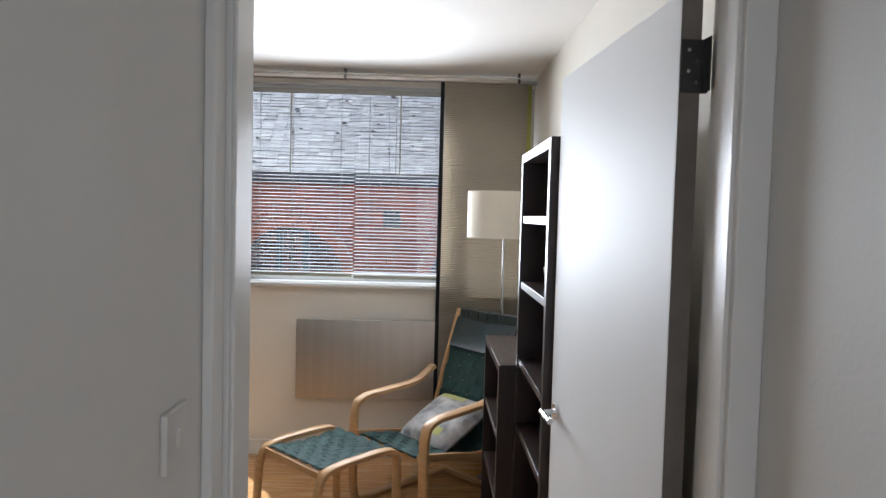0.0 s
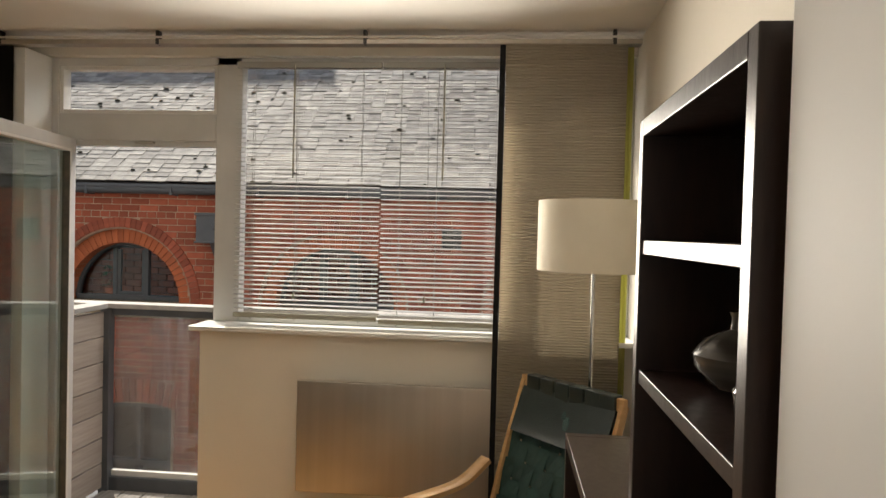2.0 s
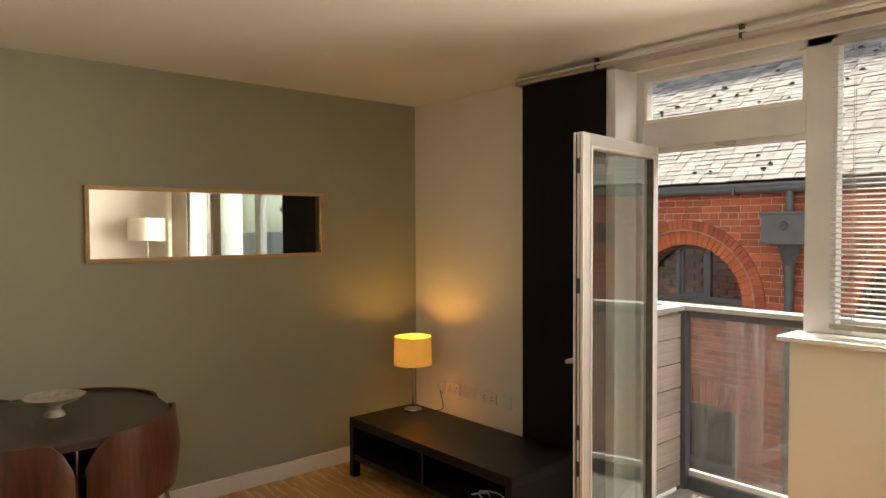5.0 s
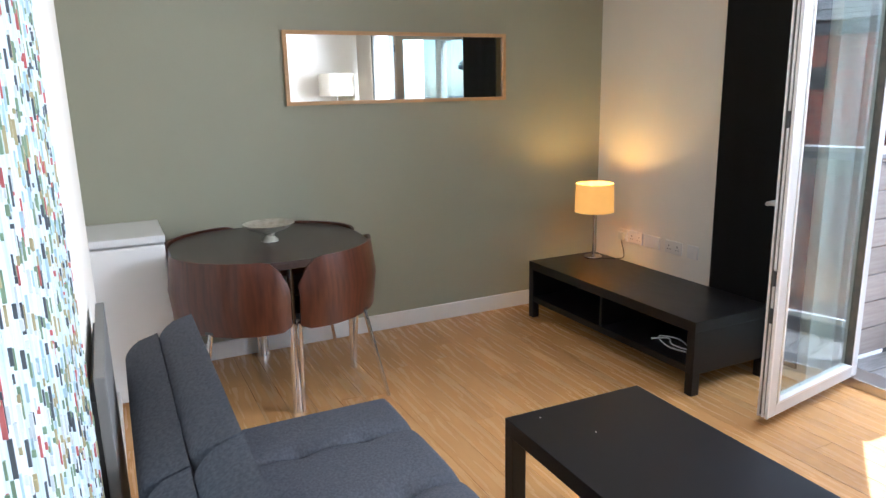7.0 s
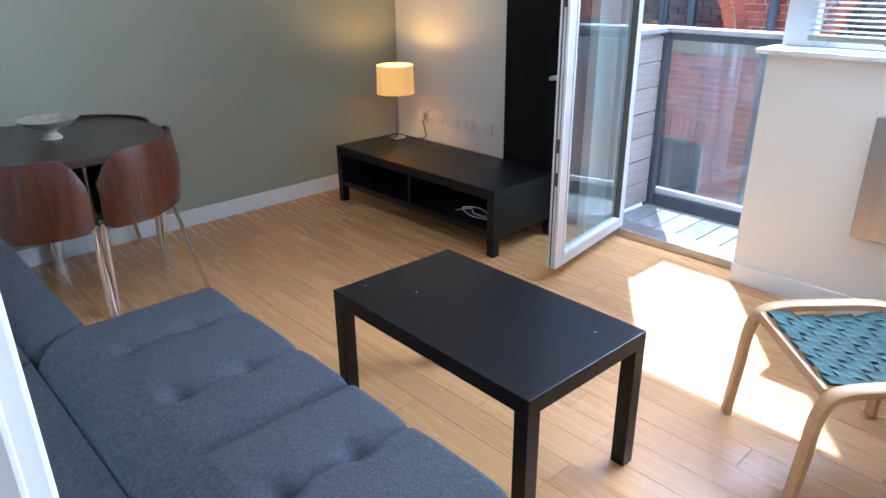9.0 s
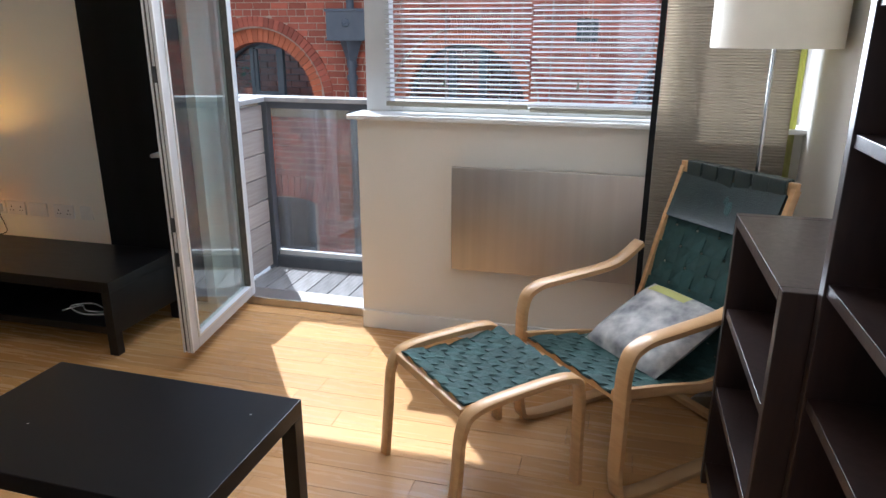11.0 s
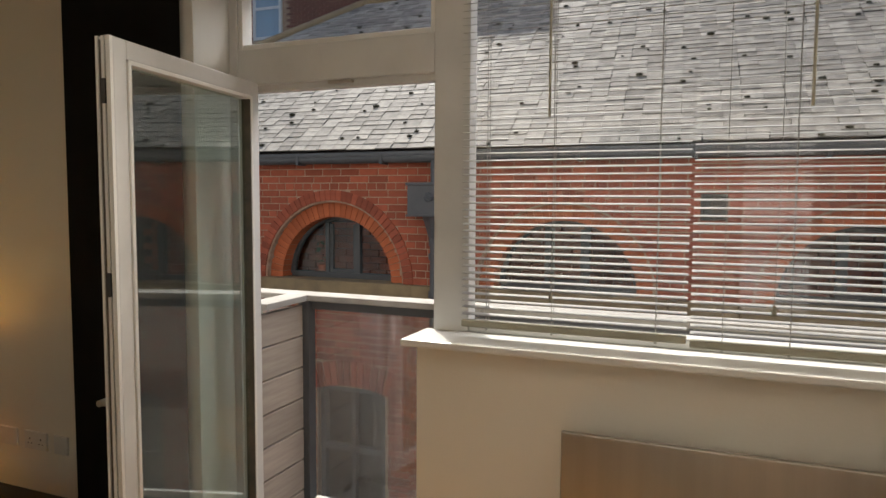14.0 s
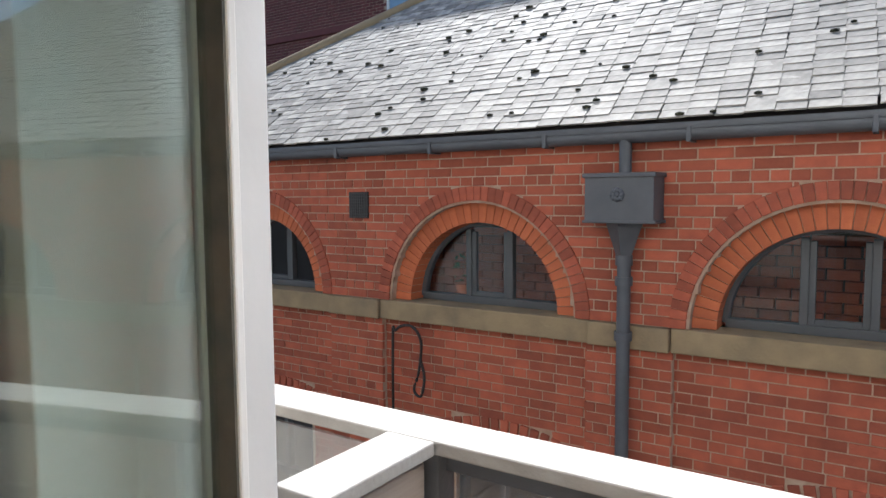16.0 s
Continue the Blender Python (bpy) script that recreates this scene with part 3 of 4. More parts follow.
# ---- dining table with nested chairs ----
CX, CY = -2.85, 4.72
dt = thing("dining_table", "dark veneer round-cornered dining table with chrome legs", "dining table", (CX, CY, 0), tall=0.742)


def outline(r, z, n=64, p=2.6):
    out = []
    for k in range(n):
        a = 2 * math.pi * k / n + math.pi / 4
        c, s = math.cos(a), math.sin(a)
        q = r / (abs(c) ** p + abs(s) ** p) ** (1 / p)
        out.append((q * math.cos(a - math.pi / 4 + math.pi / 4), q * math.sin(a), z))
    return out


bm = bmesh.new()
rings = [[bm.verts.new(v) for v in outline(r, z)] for r, z in ((0.485, 0.705), (0.495, 0.71), (0.495, 0.735), (0.488, 0.742))]
for a, b in zip(rings, rings[1:]):
    for k in range(64):
        bm.faces.new((a[k], a[(k + 1) % 64], b[(k + 1) % 64], b[k]))
bm.faces.new(rings[0][::-1])
bm.faces.new(rings[-1])
part("tabletop", bm, material("table_veneer", (0.050, 0.032, 0.026), (0.038, 0.024, 0.020), 10, 0.28, bump=0.05, bscale=60, stretch=(1, 7, 1)), dt, smooth=True)
for k in range(4):
    a = math.pi / 2 * k
    part("leg", cyl(bmesh.new(), (0.425 * math.cos(a), 0.425 * math.sin(a), 0), (0.425 * math.cos(a), 0.425 * math.sin(a), 0.705), 0.016), M_CHROME, dt, "", True)

ch = thing("dining_chair", "walnut veneer chair with a curved back, pushed under the table", "chair", (CX, CY, 0), 45 + 0, "dining chairs", tall=0.75)


def shell(bm, r, a0, a1, z0, z1, th, n=18, slope=0.10):
    rows = []
    for i in range(n + 1):
        u = i / n * 2 - 1
        a = (a0 + a1) / 2 + u * (a1 - a0) / 2
        drop = 0.13 * (max(0, abs(u) - 0.68) / 0.32) ** 2.2
        lo = 0.018 * max(0, abs(u) - 0.9) / 0.1
        rows.append([bm.verts.new(((r + dr - 0.05 * abs(u) ** 3) * math.cos(a), (r + dr - 0.05 * abs(u) ** 3) * math.sin(a), z)) for dr, z in ((0, z0 + lo), (0.02, (z0 + z1) / 2), (0, z1 - drop), (-th, z1 - drop), (0.02 - th, (z0 + z1) / 2), (-th, z0 + lo))])
    for a, b in zip(rows, rows[1:]):
        for k in range(6):
            bm.faces.new((a[k], b[k], b[(k + 1) % 6], a[(k + 1) % 6]))
    bm.faces.new(rows[0])
    bm.faces.new(rows[-1][::-1])
    bmesh.ops.recalc_face_normals(bm, faces=bm.faces)
    return bm


part("backrest", shell(bmesh.new(), 0.54, radians(-42.5), radians(42.5), 0.425, 0.755, 0.014), M_WALNUT, ch, "glossy walnut backrest", True)
bm = bmesh.new()
bmesh.ops.create_circle(bm, cap_ends=True, segments=28, radius=0.21)
ex = bmesh.ops.extrude_face_region(bm, geom=bm.faces[:])
bmesh.ops.translate(bm, vec=(0, 0, 0.03), verts=[v for v in ex["geom"] if isinstance(v, bmesh.types.BMVert)])
bmesh.ops.recalc_face_normals(bm, faces=bm.faces)
bmesh.ops.translate(bm, vec=(0.31, 0, 0.425), verts=bm.verts)
part("seat", bm, M_BLACK, ch)
for x, y, x2, y2 in ((0.345, 0.315, 0.315, 0.285), (0.345, -0.315, 0.315, -0.285), (0.53, 0.0, 0.65, 0.0)):
    part("leg", cyl(bmesh.new(), (x2, y2, 0), (x, y, 0.45), 0.011), M_CHROME, ch, "", True)
part("seat_brace", boxes((0.30, 0.545, -0.02, 0.02, 0.432, 0.446), (0.325, 0.36, -0.315, 0.315, 0.432, 0.445)), M_DARKSTEEL, ch)
for a in (135, 225, 315):
    copy_thing(ch, pose(CX, CY, FZ, 0, 0, a))
bowl = lathe(bmesh.new(), [(0, 0), (0.045, 0), (0.042, 0.012), (0.025, 0.03), (0.03, 0.045), (0.10, 0.07), (0.135, 0.095), (0.13, 0.097), (0.09, 0.076), (0.02, 0.055), (0, 0.054)])
b = part("bowl", bowl, material("stone_bowl", (0.50, 0.47, 0.38), (0.32, 0.29, 0.22), 25, 0.35, bump=0.3, bscale=60), None, "", True)
b.location = (-2.87, 4.73, 0.742)
tagged(b, "pale patterned footed bowl on the dining table", "bowl")

# ---- sofa ----
sofa = thing("sofa_bed", "charcoal wool click-clack sofa bed with buttoned seat", "sofa", (-1.50, 3.94, 0), tall=0.5)


def pad(bm, x0, x1, y0, y1, z0, z1, buttons=(), m=None, puff=0.02, rnd=0.05, n=120):
    """A soft pad with a dimpled, stitched top."""
    def height(u, v):
        e = min(u, 1 - u) * (x1 - x0), min(v, 1 - v) * (y1 - y0)
        edge = 1.0
        for d in e:
            if d < rnd:
                edge *= math.sqrt(max(0, 1 - (1 - d / rnd) ** 2))
        h = (z1 - z0) * (0.55 + 0.45 * edge) + puff * 4 * u * (1 - u) * v * (1 - v) * 2
        for bu, bv in buttons:
            dx, dy = (u - bu) * (x1 - x0), (v - bv) * (y1 - y0)
            h -= 0.024 * math.exp(-(dx * dx + dy * dy) / 0.0014) + 0.006 * math.exp(-abs(dx) / 0.006) + 0.010 * math.exp(-abs(dx) / 0.03)
        return h
    top = [[bm.verts.new((x0 + (x1 - x0) * i / n, y0 + (y1 - y0) * j / n, z0 + height(i / n, j / n))) for j in range(n + 1)] for i in range(n + 1)]
    for i in range(n):
        for j in range(n):
            bm.faces.new((top[i][j], top[i + 1][j], top[i + 1][j + 1], top[i][j + 1]))
    rim = [top[i][0] for i in range(n)] + [top[n][j] for j in range(n)] + [top[n - i][n] for i in range(n)] + [top[0][n - j] for j in range(n)]
    low = [bm.verts.new((v.co.x, v.co.y, z0)) for v in rim]
    for k in range(len(rim)):
        bm.faces.new((rim[k], low[k], low[(k + 1) % len(low)], rim[(k + 1) % len(rim)]))
    bm.faces.new(low[::-1])
    bmesh.ops.recalc_face_normals(bm, faces=bm.faces)
    if m is not None:
        bmesh.ops.transform(bm, matrix=m, verts=bm.verts)
    return bm


for x0, x1 in ((0.0, 0.875), (0.885, 1.76)):
    part("seat_pad", pad(bmesh.new(), x0, x1, 0.30, 0.90, 0.25, 0.415, [(0.30, 0.33), (0.70, 0.33), (0.30, 0.68), (0.70, 0.68)], rnd=0.04), M_SOFA, sofa, "buttoned seat pad", True)
    tilt = Matrix.Translation((0, 0.362, 0.35)) @ pose(0, 0, 0, 104, 0, 0)
    part("back_pad", pad(bmesh.new(), x0, x1, 0.0, 0.46, 0.0, 0.115, m=tilt, rnd=0.035, puff=0.01), M_SOFA, sofa, "leaning back pad", True)
    tilt = Matrix.Translation((0, 0.264, 0.31)) @ pose(0, 0, 0, 105, 0, 0)
    part("rear_pad", pad(bmesh.new(), x0, x1, 0.0, 0.46, 0.0, 0.11, m=tilt, rnd=0.035, puff=0.01), M_SOFA, sofa, "", True)
    part("base_frame", boxes((x0 + 0.02, x1 - 0.02, 0.30, 0.84, 0.17, 0.24), bevel=0.01), M_CABLE, sofa)
for x in (0.08, 0.80, 1.68):
    for y in (0.10, 0.78):
        part("leg", boxes((x, x + 0.035, y, y + 0.035, 0, 0.24), bevel=0.004), M_BLACK, sofa)
    part("bracket", boxes((x, x + 0.03, 0.08, 0.35, 0.22, 0.26), bevel=0.004), M_BLACK, sofa)

# ---- coffee table ----
ct = thing("coffee_table", "square-legged black-brown coffee table with a chipped top", "coffee table", (-1.05, 5.072, 0), -1.2, tall=0.45)
part("tabletop", boxes((0, 0.905, 0, 0.545, 0.40, 0.45), bevel=0.0025), M_BLACK, ct)
for x in (0, 0.855):
    for y in (0, 0.495):
        part("leg", boxes((x, x + 0.05, y, y + 0.05, 0, 0.40), bevel=0.002), M_BLACK, ct)
for x, y in ((0.21, 0.20), (0.05, 0.10), (0.80, 0.42)):
    part("chip", boxes((x, x + 0.006, y, y + 0.004, 0.4485, 0.4505)), M_PLASTIC, ct, "small white chip")

# ---- bookcases ----


def bookcase(label, x0, y0, y1, h, tops, t=0.035):
    b = thing("bookcase", label, "bookcase", (x0, y0, 0), group="bookcases", tall=h)
    d, w = XR - 0.02 - x0, y1 - y0
    part("side_panel", boxes((0, d, 0, t, 0, h), bevel=0.002), M_WENGE, b)
    part("side_panel", boxes((0, d, w - t, w, 0, h), bevel=0.002), M_WENGE, b)
    part("top_panel", boxes((0, d, t, w - t, h - t, h), bevel=0.002), M_WENGE, b)
    part("plinth", boxes((0.02, 0.04, t, w - t, 0, 0.06)), M_WENGE, b)
    part("back_panel", boxes((d - 0.006, d, t, w - t, 0.06, h - t)), M_WENGE, b)
    for top in tops:
        z = top - 0.028
        part("shelf", boxes((0.006, d - 0.006, t, w - t, z, z + 0.028), bevel=0.0015), M_WENGE, b)
    return b


bookcase("tall dark brown bookcase with vases and leads on its shelves", 1.205, 4.80, 5.492, 1.858, (0.088, 0.42, 0.76, 1.03, 1.345, 1.61))
bookcase("low dark brown bookcase standing beside the tall one", 1.135, 5.503, 6.235, 0.968, (0.088, 0.38, 0.66))
M_VASE = material("glazed_vase", (0.040, 0.034, 0.030), (0.16, 0.145, 0.13), 2.0, 0.22, stretch=(0.01, 0.01, 7))
va = part("vase", lathe(bmesh.new(), [(0, 0), (0.05, 0), (0.095, 0.045), (0.10, 0.075), (0.075, 0.11), (0.02, 0.135), (0.017, 0.16), (0.024, 0.175), (0.018, 0.174), (0.012, 0.15), (0, 0.12)]), M_VASE, None, "", True)
va.location = (1.345, 5.25, 1.345)
va.scale = (0.78, 0.78, 0.78)
tagged(va, "squat dark glazed vase with a pale band on the bookcase shelf", "vase", "vases")
vb = part("vase", lathe(bmesh.new(), [(0, 0), (0.04, 0), (0.07, 0.03), (0.075, 0.06), (0.05, 0.09), (0.015, 0.10), (0.015, 0.115), (0, 0.1)]), M_VASE, None, "", True)
vb.location = (1.31, 4.93, 1.345)
tagged(vb, "small striped dark vase on the bookcase shelf", "vase", "vases")
cb = bmesh.new()
tube(cb, smooth_curve([(0, 0, 0.004), (0.05, 0.06, 0.02), (-0.02, 0.10, 0.05), (-0.06, 0.03, 0.06), (0.0, -0.05, 0.04), (0.07, 0.0, 0.07), (0.02, 0.08, 0.05), (-0.05, -0.02, 0.02)]), 0.0035, n=6)
box(cb, -0.03, 0.05, -0.03, 0.03, 0, 0.035, bevel=0.006)
cc = part("cable_bundle", cb, material("grey_cable", (0.35, 0.35, 0.36), rough=0.5), None, "", True)
cc.location = (1.32, 5.05, 1.03)
tagged(cc, "tangled grey lead and adapter on the bookcase shelf", "cable")

# ---- floor lamp ----
fl = thing("floor_lamp", "chrome floor lamp with a cream drum shade", "floor lamp", (1.275, 6.76, 0), tall=1.75)
part("base", lathe(bmesh.new(), [(0, 0), (0.14, 0), (0.142, 0.01), (0.13, 0.02), (0.02, 0.026), (0, 0.026)]), M_CHROME, fl, "", True)
part("pole", cyl(bmesh.new(), (0, 0, 0.02), (0, 0, 1.52), 0.0085), M_CHROME, fl, "", True)
part("shade", lathe(bmesh.new(), [(0.224, 1.48), (0.226, 1.48), (0.226, 1.75), (0.224, 1.75), (0.224, 1.48)], n=48), M_SHADE, fl, "cream fabric drum shade", True)
part("shade_ring", boxes((-0.223, 0.223, -0.003, 0.003, 1.50, 1.506), (-0.003, 0.003, -0.223, 0.223, 1.50, 1.506)), M_CHROME, fl)

# ---- lounge chair and footstool ----


def woven(bm_list, f, us, vs, th=0.0022):
    """Flat bands woven over and under each other on the surface f(u, v); returns two lists of bands."""
    out = []
    for axis in (0, 1):
        a, b = (us, vs) if axis == 0 else (vs, us)
        for i in range(a):
            bm = bmesh.new()
            prev = None
            steps = b * 3
            for s in range(steps + 1):
                w = s / steps
                ph = math.cos(math.pi * (w * b - 0.5 + 0.5)) * (1 if i % 2 else -1) * (1 if axis == 0 else -1)
                ring = []
                for e in (0.05, 0.95):
                    q = (i + e) / a
                    u, v = (q, w) if axis == 0 else (w, q)
                    P, Nn = f(u, v)
                    o = P + Nn * (0.0042 * ph)
                    ring += [bm.verts.new(o - Nn * th / 2), bm.verts.new(o + Nn * th / 2)]
                ring = [ring[0], ring[1], ring[3], ring[2]]
                if prev:
                    for k in range(4):
                        bm.faces.new((prev[k], prev[(k + 1) % 4], ring[(k + 1) % 4], ring[k]))
                prev = ring
            bmesh.ops.recalc_face_normals(bm, faces=bm.faces)
            out.append(bm)
    return out


def along(pts):
    """A point and normal at share s of a profile in (x, z)."""
    C = smooth_curve([(p[0], 0, p[1]) for p in pts], 12)
    def at(s):
        q = max(0, min(0.9999, s)) * (len(C) - 1)
        i = int(q)
        P = C[i].lerp(C[i + 1], q - i)
        d = (C[i + 1] - C[i]).normalized()
        return P, Vector((-d.z, 0, d.x))
    return at


# local axes: x runs from the front edge to the back, y across
chair = thing("lounge_chair", "bent birch lounge chair with woven green webbing and cushion", "armchair", (0.605, 6.205, 0), 42, tall=0.6)
seat_profile = along([(0.02, 0.385), (0.25, 0.35), (0.46, 0.315), (0.56, 0.345), (0.62, 0.46), (0.70, 0.70), (0.80, 0.965)])


def chair_surface(u, v):
    P, Nn = seat_profile(v)
    return P + Vector((0, (u - 0.5) * 0.50, 0)), Nn


for bm in woven([], chair_surface, 9, 22):
    part("web_strap", bm, M_WEB, chair)
for s in (-1, 1):
    y = s * 0.30
    arm = smooth_curve([(0.76, y, 0.03), (0.45, y, 0.016), (0.10, y, 0.016), (0.03, y, 0.07), (0.025, y, 0.28), (0.03, y, 0.49), (0.09, y, 0.555), (0.25, y, 0.57), (0.48, y, 0.59), (0.62, y, 0.66)], 7)
    part("arm_loop", tube(bmesh.new(), arm, 0.03, 0.0125, flat=True, up=Vector((0, 1, 0))), M_BIRCH, chair, "bent birch arm", True)
    rail_pts = [seat_profile(k / 30)[0] + Vector((0, s * 0.262, -0.004)) for k in range(31)]
    part("side_rail", tube(bmesh.new(), rail_pts, 0.011, 0.018, flat=True, up=Vector((0, 1, 0))), M_BIRCH, chair, "", True)
for x, z in ((0.06, 0.36), (0.74, 0.03)):
    part("cross_bar", boxes((x - 0.02, x + 0.02, -0.29, 0.29, z - 0.012, z + 0.012), bevel=0.004), M_BIRCH, chair)
part("top_bar", boxes((0.785, 0.81, -0.272, 0.272, 0.935, 0.985), bevel=0.004), M_BIRCH, chair)
bm = bmesh.new()
hp = [(0.785, 0.94), (0.765, 0.90), (0.742, 0.845), (0.722, 0.80), (0.712, 0.775)]
hc = along(hp)
prev = None
for k in range(25):
    P, Nn = hc(k / 24)
    puff = 0.022 * math.sin(math.pi * max(0, min(1, k / 24)))
    ring = [bm.verts.new(P + Vector((0, a * 0.245, 0)) + Nn * (puff * (1 - abs(a) ** 4) + o)) for a, o in ((-1, 0), (-.6, .002), (0, .002), (.6, .002), (1, 0), (1, -.012), (0, -.012), (-1, -.012))]
    if prev:
        for j in range(8):
            bm.faces.new((prev[j], prev[(j + 1) % 8], ring[(j + 1) % 8], ring[j]))
    prev = ring
bmesh.ops.recalc_face_normals(bm, faces=bm.faces)
part("head_pad", bm, M_LEATHER, chair, "dark green leather head pad", True)
for y in (-0.20, -0.13, -0.05, 0.03, 0.11, 0.19):
    part("pad_strap", boxes((0.772, 0.822, y - 0.037, y + 0.037, 0.90, 0.992), bevel=0.004), M_LEATHER, chair)

stool = thing("footstool", "bent birch footstool with woven green webbing", "footstool", (0.335, 6.10, 0), 44.5, tall=0.4)


def stool_surface(u, v):
    return Vector(((v - 0.5) * 0.44, (u - 0.5) * 0.45, 0.375 + 0.02 * (2 * v - 1) ** 2)), Vector((0, 0, 1))


for bm in woven([], stool_surface, 9, 9):
    part("web_strap", bm, M_WEB, stool)
for s in (-1, 1):
    y = s * 0.255
    arm = smooth_curve([(-0.28, y, 0.0), (-0.262, y, 0.18), (-0.245, y, 0.33), (-0.19, y, 0.385), (0.0, y, 0.40), (0.19, y, 0.395), (0.235, y, 0.34), (0.24, y, 0.18), (0.245, y, 0.0)], 7)
    part("leg_loop", tube(bmesh.new(), arm, 0.025, 0.012, flat=True, up=Vector((0, 1, 0))), M_BIRCH, stool, "", True)
for x in (-0.225, 0.225):
    part("cross_bar", boxes((x - 0.012, x + 0.012, -0.232, 0.232, 0.355, 0.385), bevel=0.003), M_BIRCH, stool)

M_CUSH = material("printed_cushion", (0.62, 0.60, 0.57), (0.20, 0.20, 0.21), 14, 0.9, bump=0.3, bscale=200)
bm = bmesh.new()
n = 20
for side in (1, -1):
    g = [[bm.verts.new(((i / n - .5) * 0.40, (j / n - .5) * 0.40, side * 0.06 * (max(0, 1 - (2 * i / n - 1) ** 4) * max(0, 1 - (2 * j / n - 1) ** 4)) ** 0.6)) for j in range(n + 1)] for i in range(n + 1)]
    for i in range(n):
        for j in range(n):
            bm.faces.new((g[i][j], g[i + 1][j], g[i + 1][j + 1], g[i][j + 1]))
bmesh.ops.remove_doubles(bm, verts=bm.verts, dist=0.0005)
bmesh.ops.recalc_face_normals(bm, faces=bm.faces)
cu = thing("cushion", "grey and lime printed square cushion leaning on the lounge chair", "cushion")
cu.matrix_world = pose(0.605, 6.205, 0, 0, 0, 42) @ Matrix.Translation((0.45, 0.0, 0.42)) @ pose(0, 0, 0, 0, -26, 0)
part("cover", bm, M_CUSH, cu, "", True)
for u, v, w, h in ((0.15, 0.05, 0.05, 0.20), (-0.13, -0.08, 0.05, 0.07)):
    q = bmesh.new()
    g = [[q.verts.new((u + (i / 6 - .5) * w, v + (j / 6 - .5) * h, 0.0015 + 0.06 * (max(0, 1 - (2 * (u + (i / 6 - .5) * w) / .4) ** 4) * max(0, 1 - (2 * (v + (j / 6 - .5) * h) / .4) ** 4)) ** 0.6)) for j in range(7)] for i in range(7)]
    for i in range(6):
        for j in range(6):
            q.faces.new((g[i][j], g[i + 1][j], g[i + 1][j + 1], g[i][j + 1]))
    part("print_patch", q, M_LIME, cu, "lime print", True)

# ---- painting, standing panel, hall switch ----
pa = thing("painting", "large abstract canvas with pale blue and coloured drips", "painting", (-0.68, YB, 0.45))
M_CANVAS = material("drip_paint", (0.66, 0.75, 0.77), (0.34, 0.42, 0.45), 9, 0.5, bump=0.6, bscale=30, stretch=(5, 1, 0.8))
part("canvas", boxes((0, 0.98, 0.001, 0.012, 0, 1.75), bevel=0.003), M_CANVAS, pa)
rnd = random.Random(4)
for cname, col in (("red_drip", (0.55, 0.13, 0.12)), ("green_drip", (0.27, 0.36, 0.22)), ("white_drip", (0.8, 0.82, 0.82)), ("black_drip", (0.10, 0.11, 0.12)), ("ochre_drip", (0.5, 0.42, 0.22)), ("blue_drip", (0.52, 0.66, 0.72))):
    bm = bmesh.new()
    for _ in range(200 if cname == "red_drip" else 420):
        x, z, l, w = rnd.uniform(0.01, 0.965), rnd.uniform(0.1, 1.7), rnd.uniform(0.004, 0.030), rnd.uniform(0.0008, 0.003)
        box(bm, x, x + w, 0.011, 0.0135 + rnd.random() * 0.002, max(0.01, z - l), z)
    part(cname, bm, material(cname, col, rough=0.4), pa, "thick drips of paint")["kind"] = "stuff"
gp = thing("folded_panel", "slim grey-edged panel standing against the wall behind the sofa", "panel", (-1.32, YB + 0.006, 0), tall=1.0)
part("board", boxes((0, 0.58, 0.012, 0.034, 0, 0.95), bevel=0.003), material("grey_laminate", (0.16, 0.155, 0.145), rough=0.5), gp)
part("backing", boxes((0.01, 0.57, 0.0, 0.012, 0, 0.90)), M_CABLE, gp)
sw = thing("light_switch", "white plastic light switch plate on the hallway wall", "light switch", (0.468, 3.60, 1.27))
part("plate", boxes((0, 0.01, -0.043, 0.043, -0.043, 0.043), bevel=0.003), M_PLASTIC, sw)
part("rocker", boxes((0.009, 0.014, -0.008, 0.008, -0.014, 0.014), bevel=0.002), M_PLASTIC, sw)

# ---- balcony ----
BX0, BX1, BYF, BT = -1.50, 2.4, 7.96, 1.13
bal = tagged(new("balcony"), "timber decked balcony with glass front and cedar slatted side", "balcony", "", "structure")
part("slab", boxes((-5.5, BX1, YW + 0.3, BYF + 0.12, -0.35, -0.075)), M_LEAD, bal)
me = mesh_of(boxes((0, 0.135, YW + 0.16, BYF - 0.02, -0.05, -0.022), bevel=0.003), "deck_board", M_DECK)
for i in range(27):
    piece("deck_board", me, bal, (BX0 + i * 0.142, 0, 0))
part("joist", boxes((BX0, BX1, YW + 0.16, BYF, -0.076, -0.05)), M_UNLIT, bal)
part("front_kerb", boxes((BX0, BX1, BYF - 0.02, BYF + 0.05, -0.08, 0.06), bevel=0.004), M_LEAD, bal, "grey front kerb")
part("front_rail", boxes((-5.5, BX1, BYF - 0.05, BYF + 0.075, BT - 0.03, BT), bevel=0.004), M_RAILTOP, bal, "sun-bleached top rail")
part("under_rail", boxes((BX0, BX1, BYF - 0.01, BYF + 0.04, BT - 0.075, BT - 0.03), bevel=0.003), M_LEAD, bal)
part("glass_channel", boxes((BX0 + 0.03, BX1, BYF, BYF + 0.03, 0.06, 0.095), bevel=0.002), M_PLASTIC, bal, "white glass channel")
part("front_pane", boxes((BX0 + 0.04, BX1, BYF + 0.010, BYF + 0.020, 0.09, BT - 0.07)), M_BALGLASS, bal, "smeared glass balustrade").visible_shadow = False
part("side_rail", boxes((BX0 - 0.09, BX0 + 0.03, YW + 0.3, BYF - 0.052, BT - 0.03, BT), bevel=0.004), M_RAILTOP, bal)
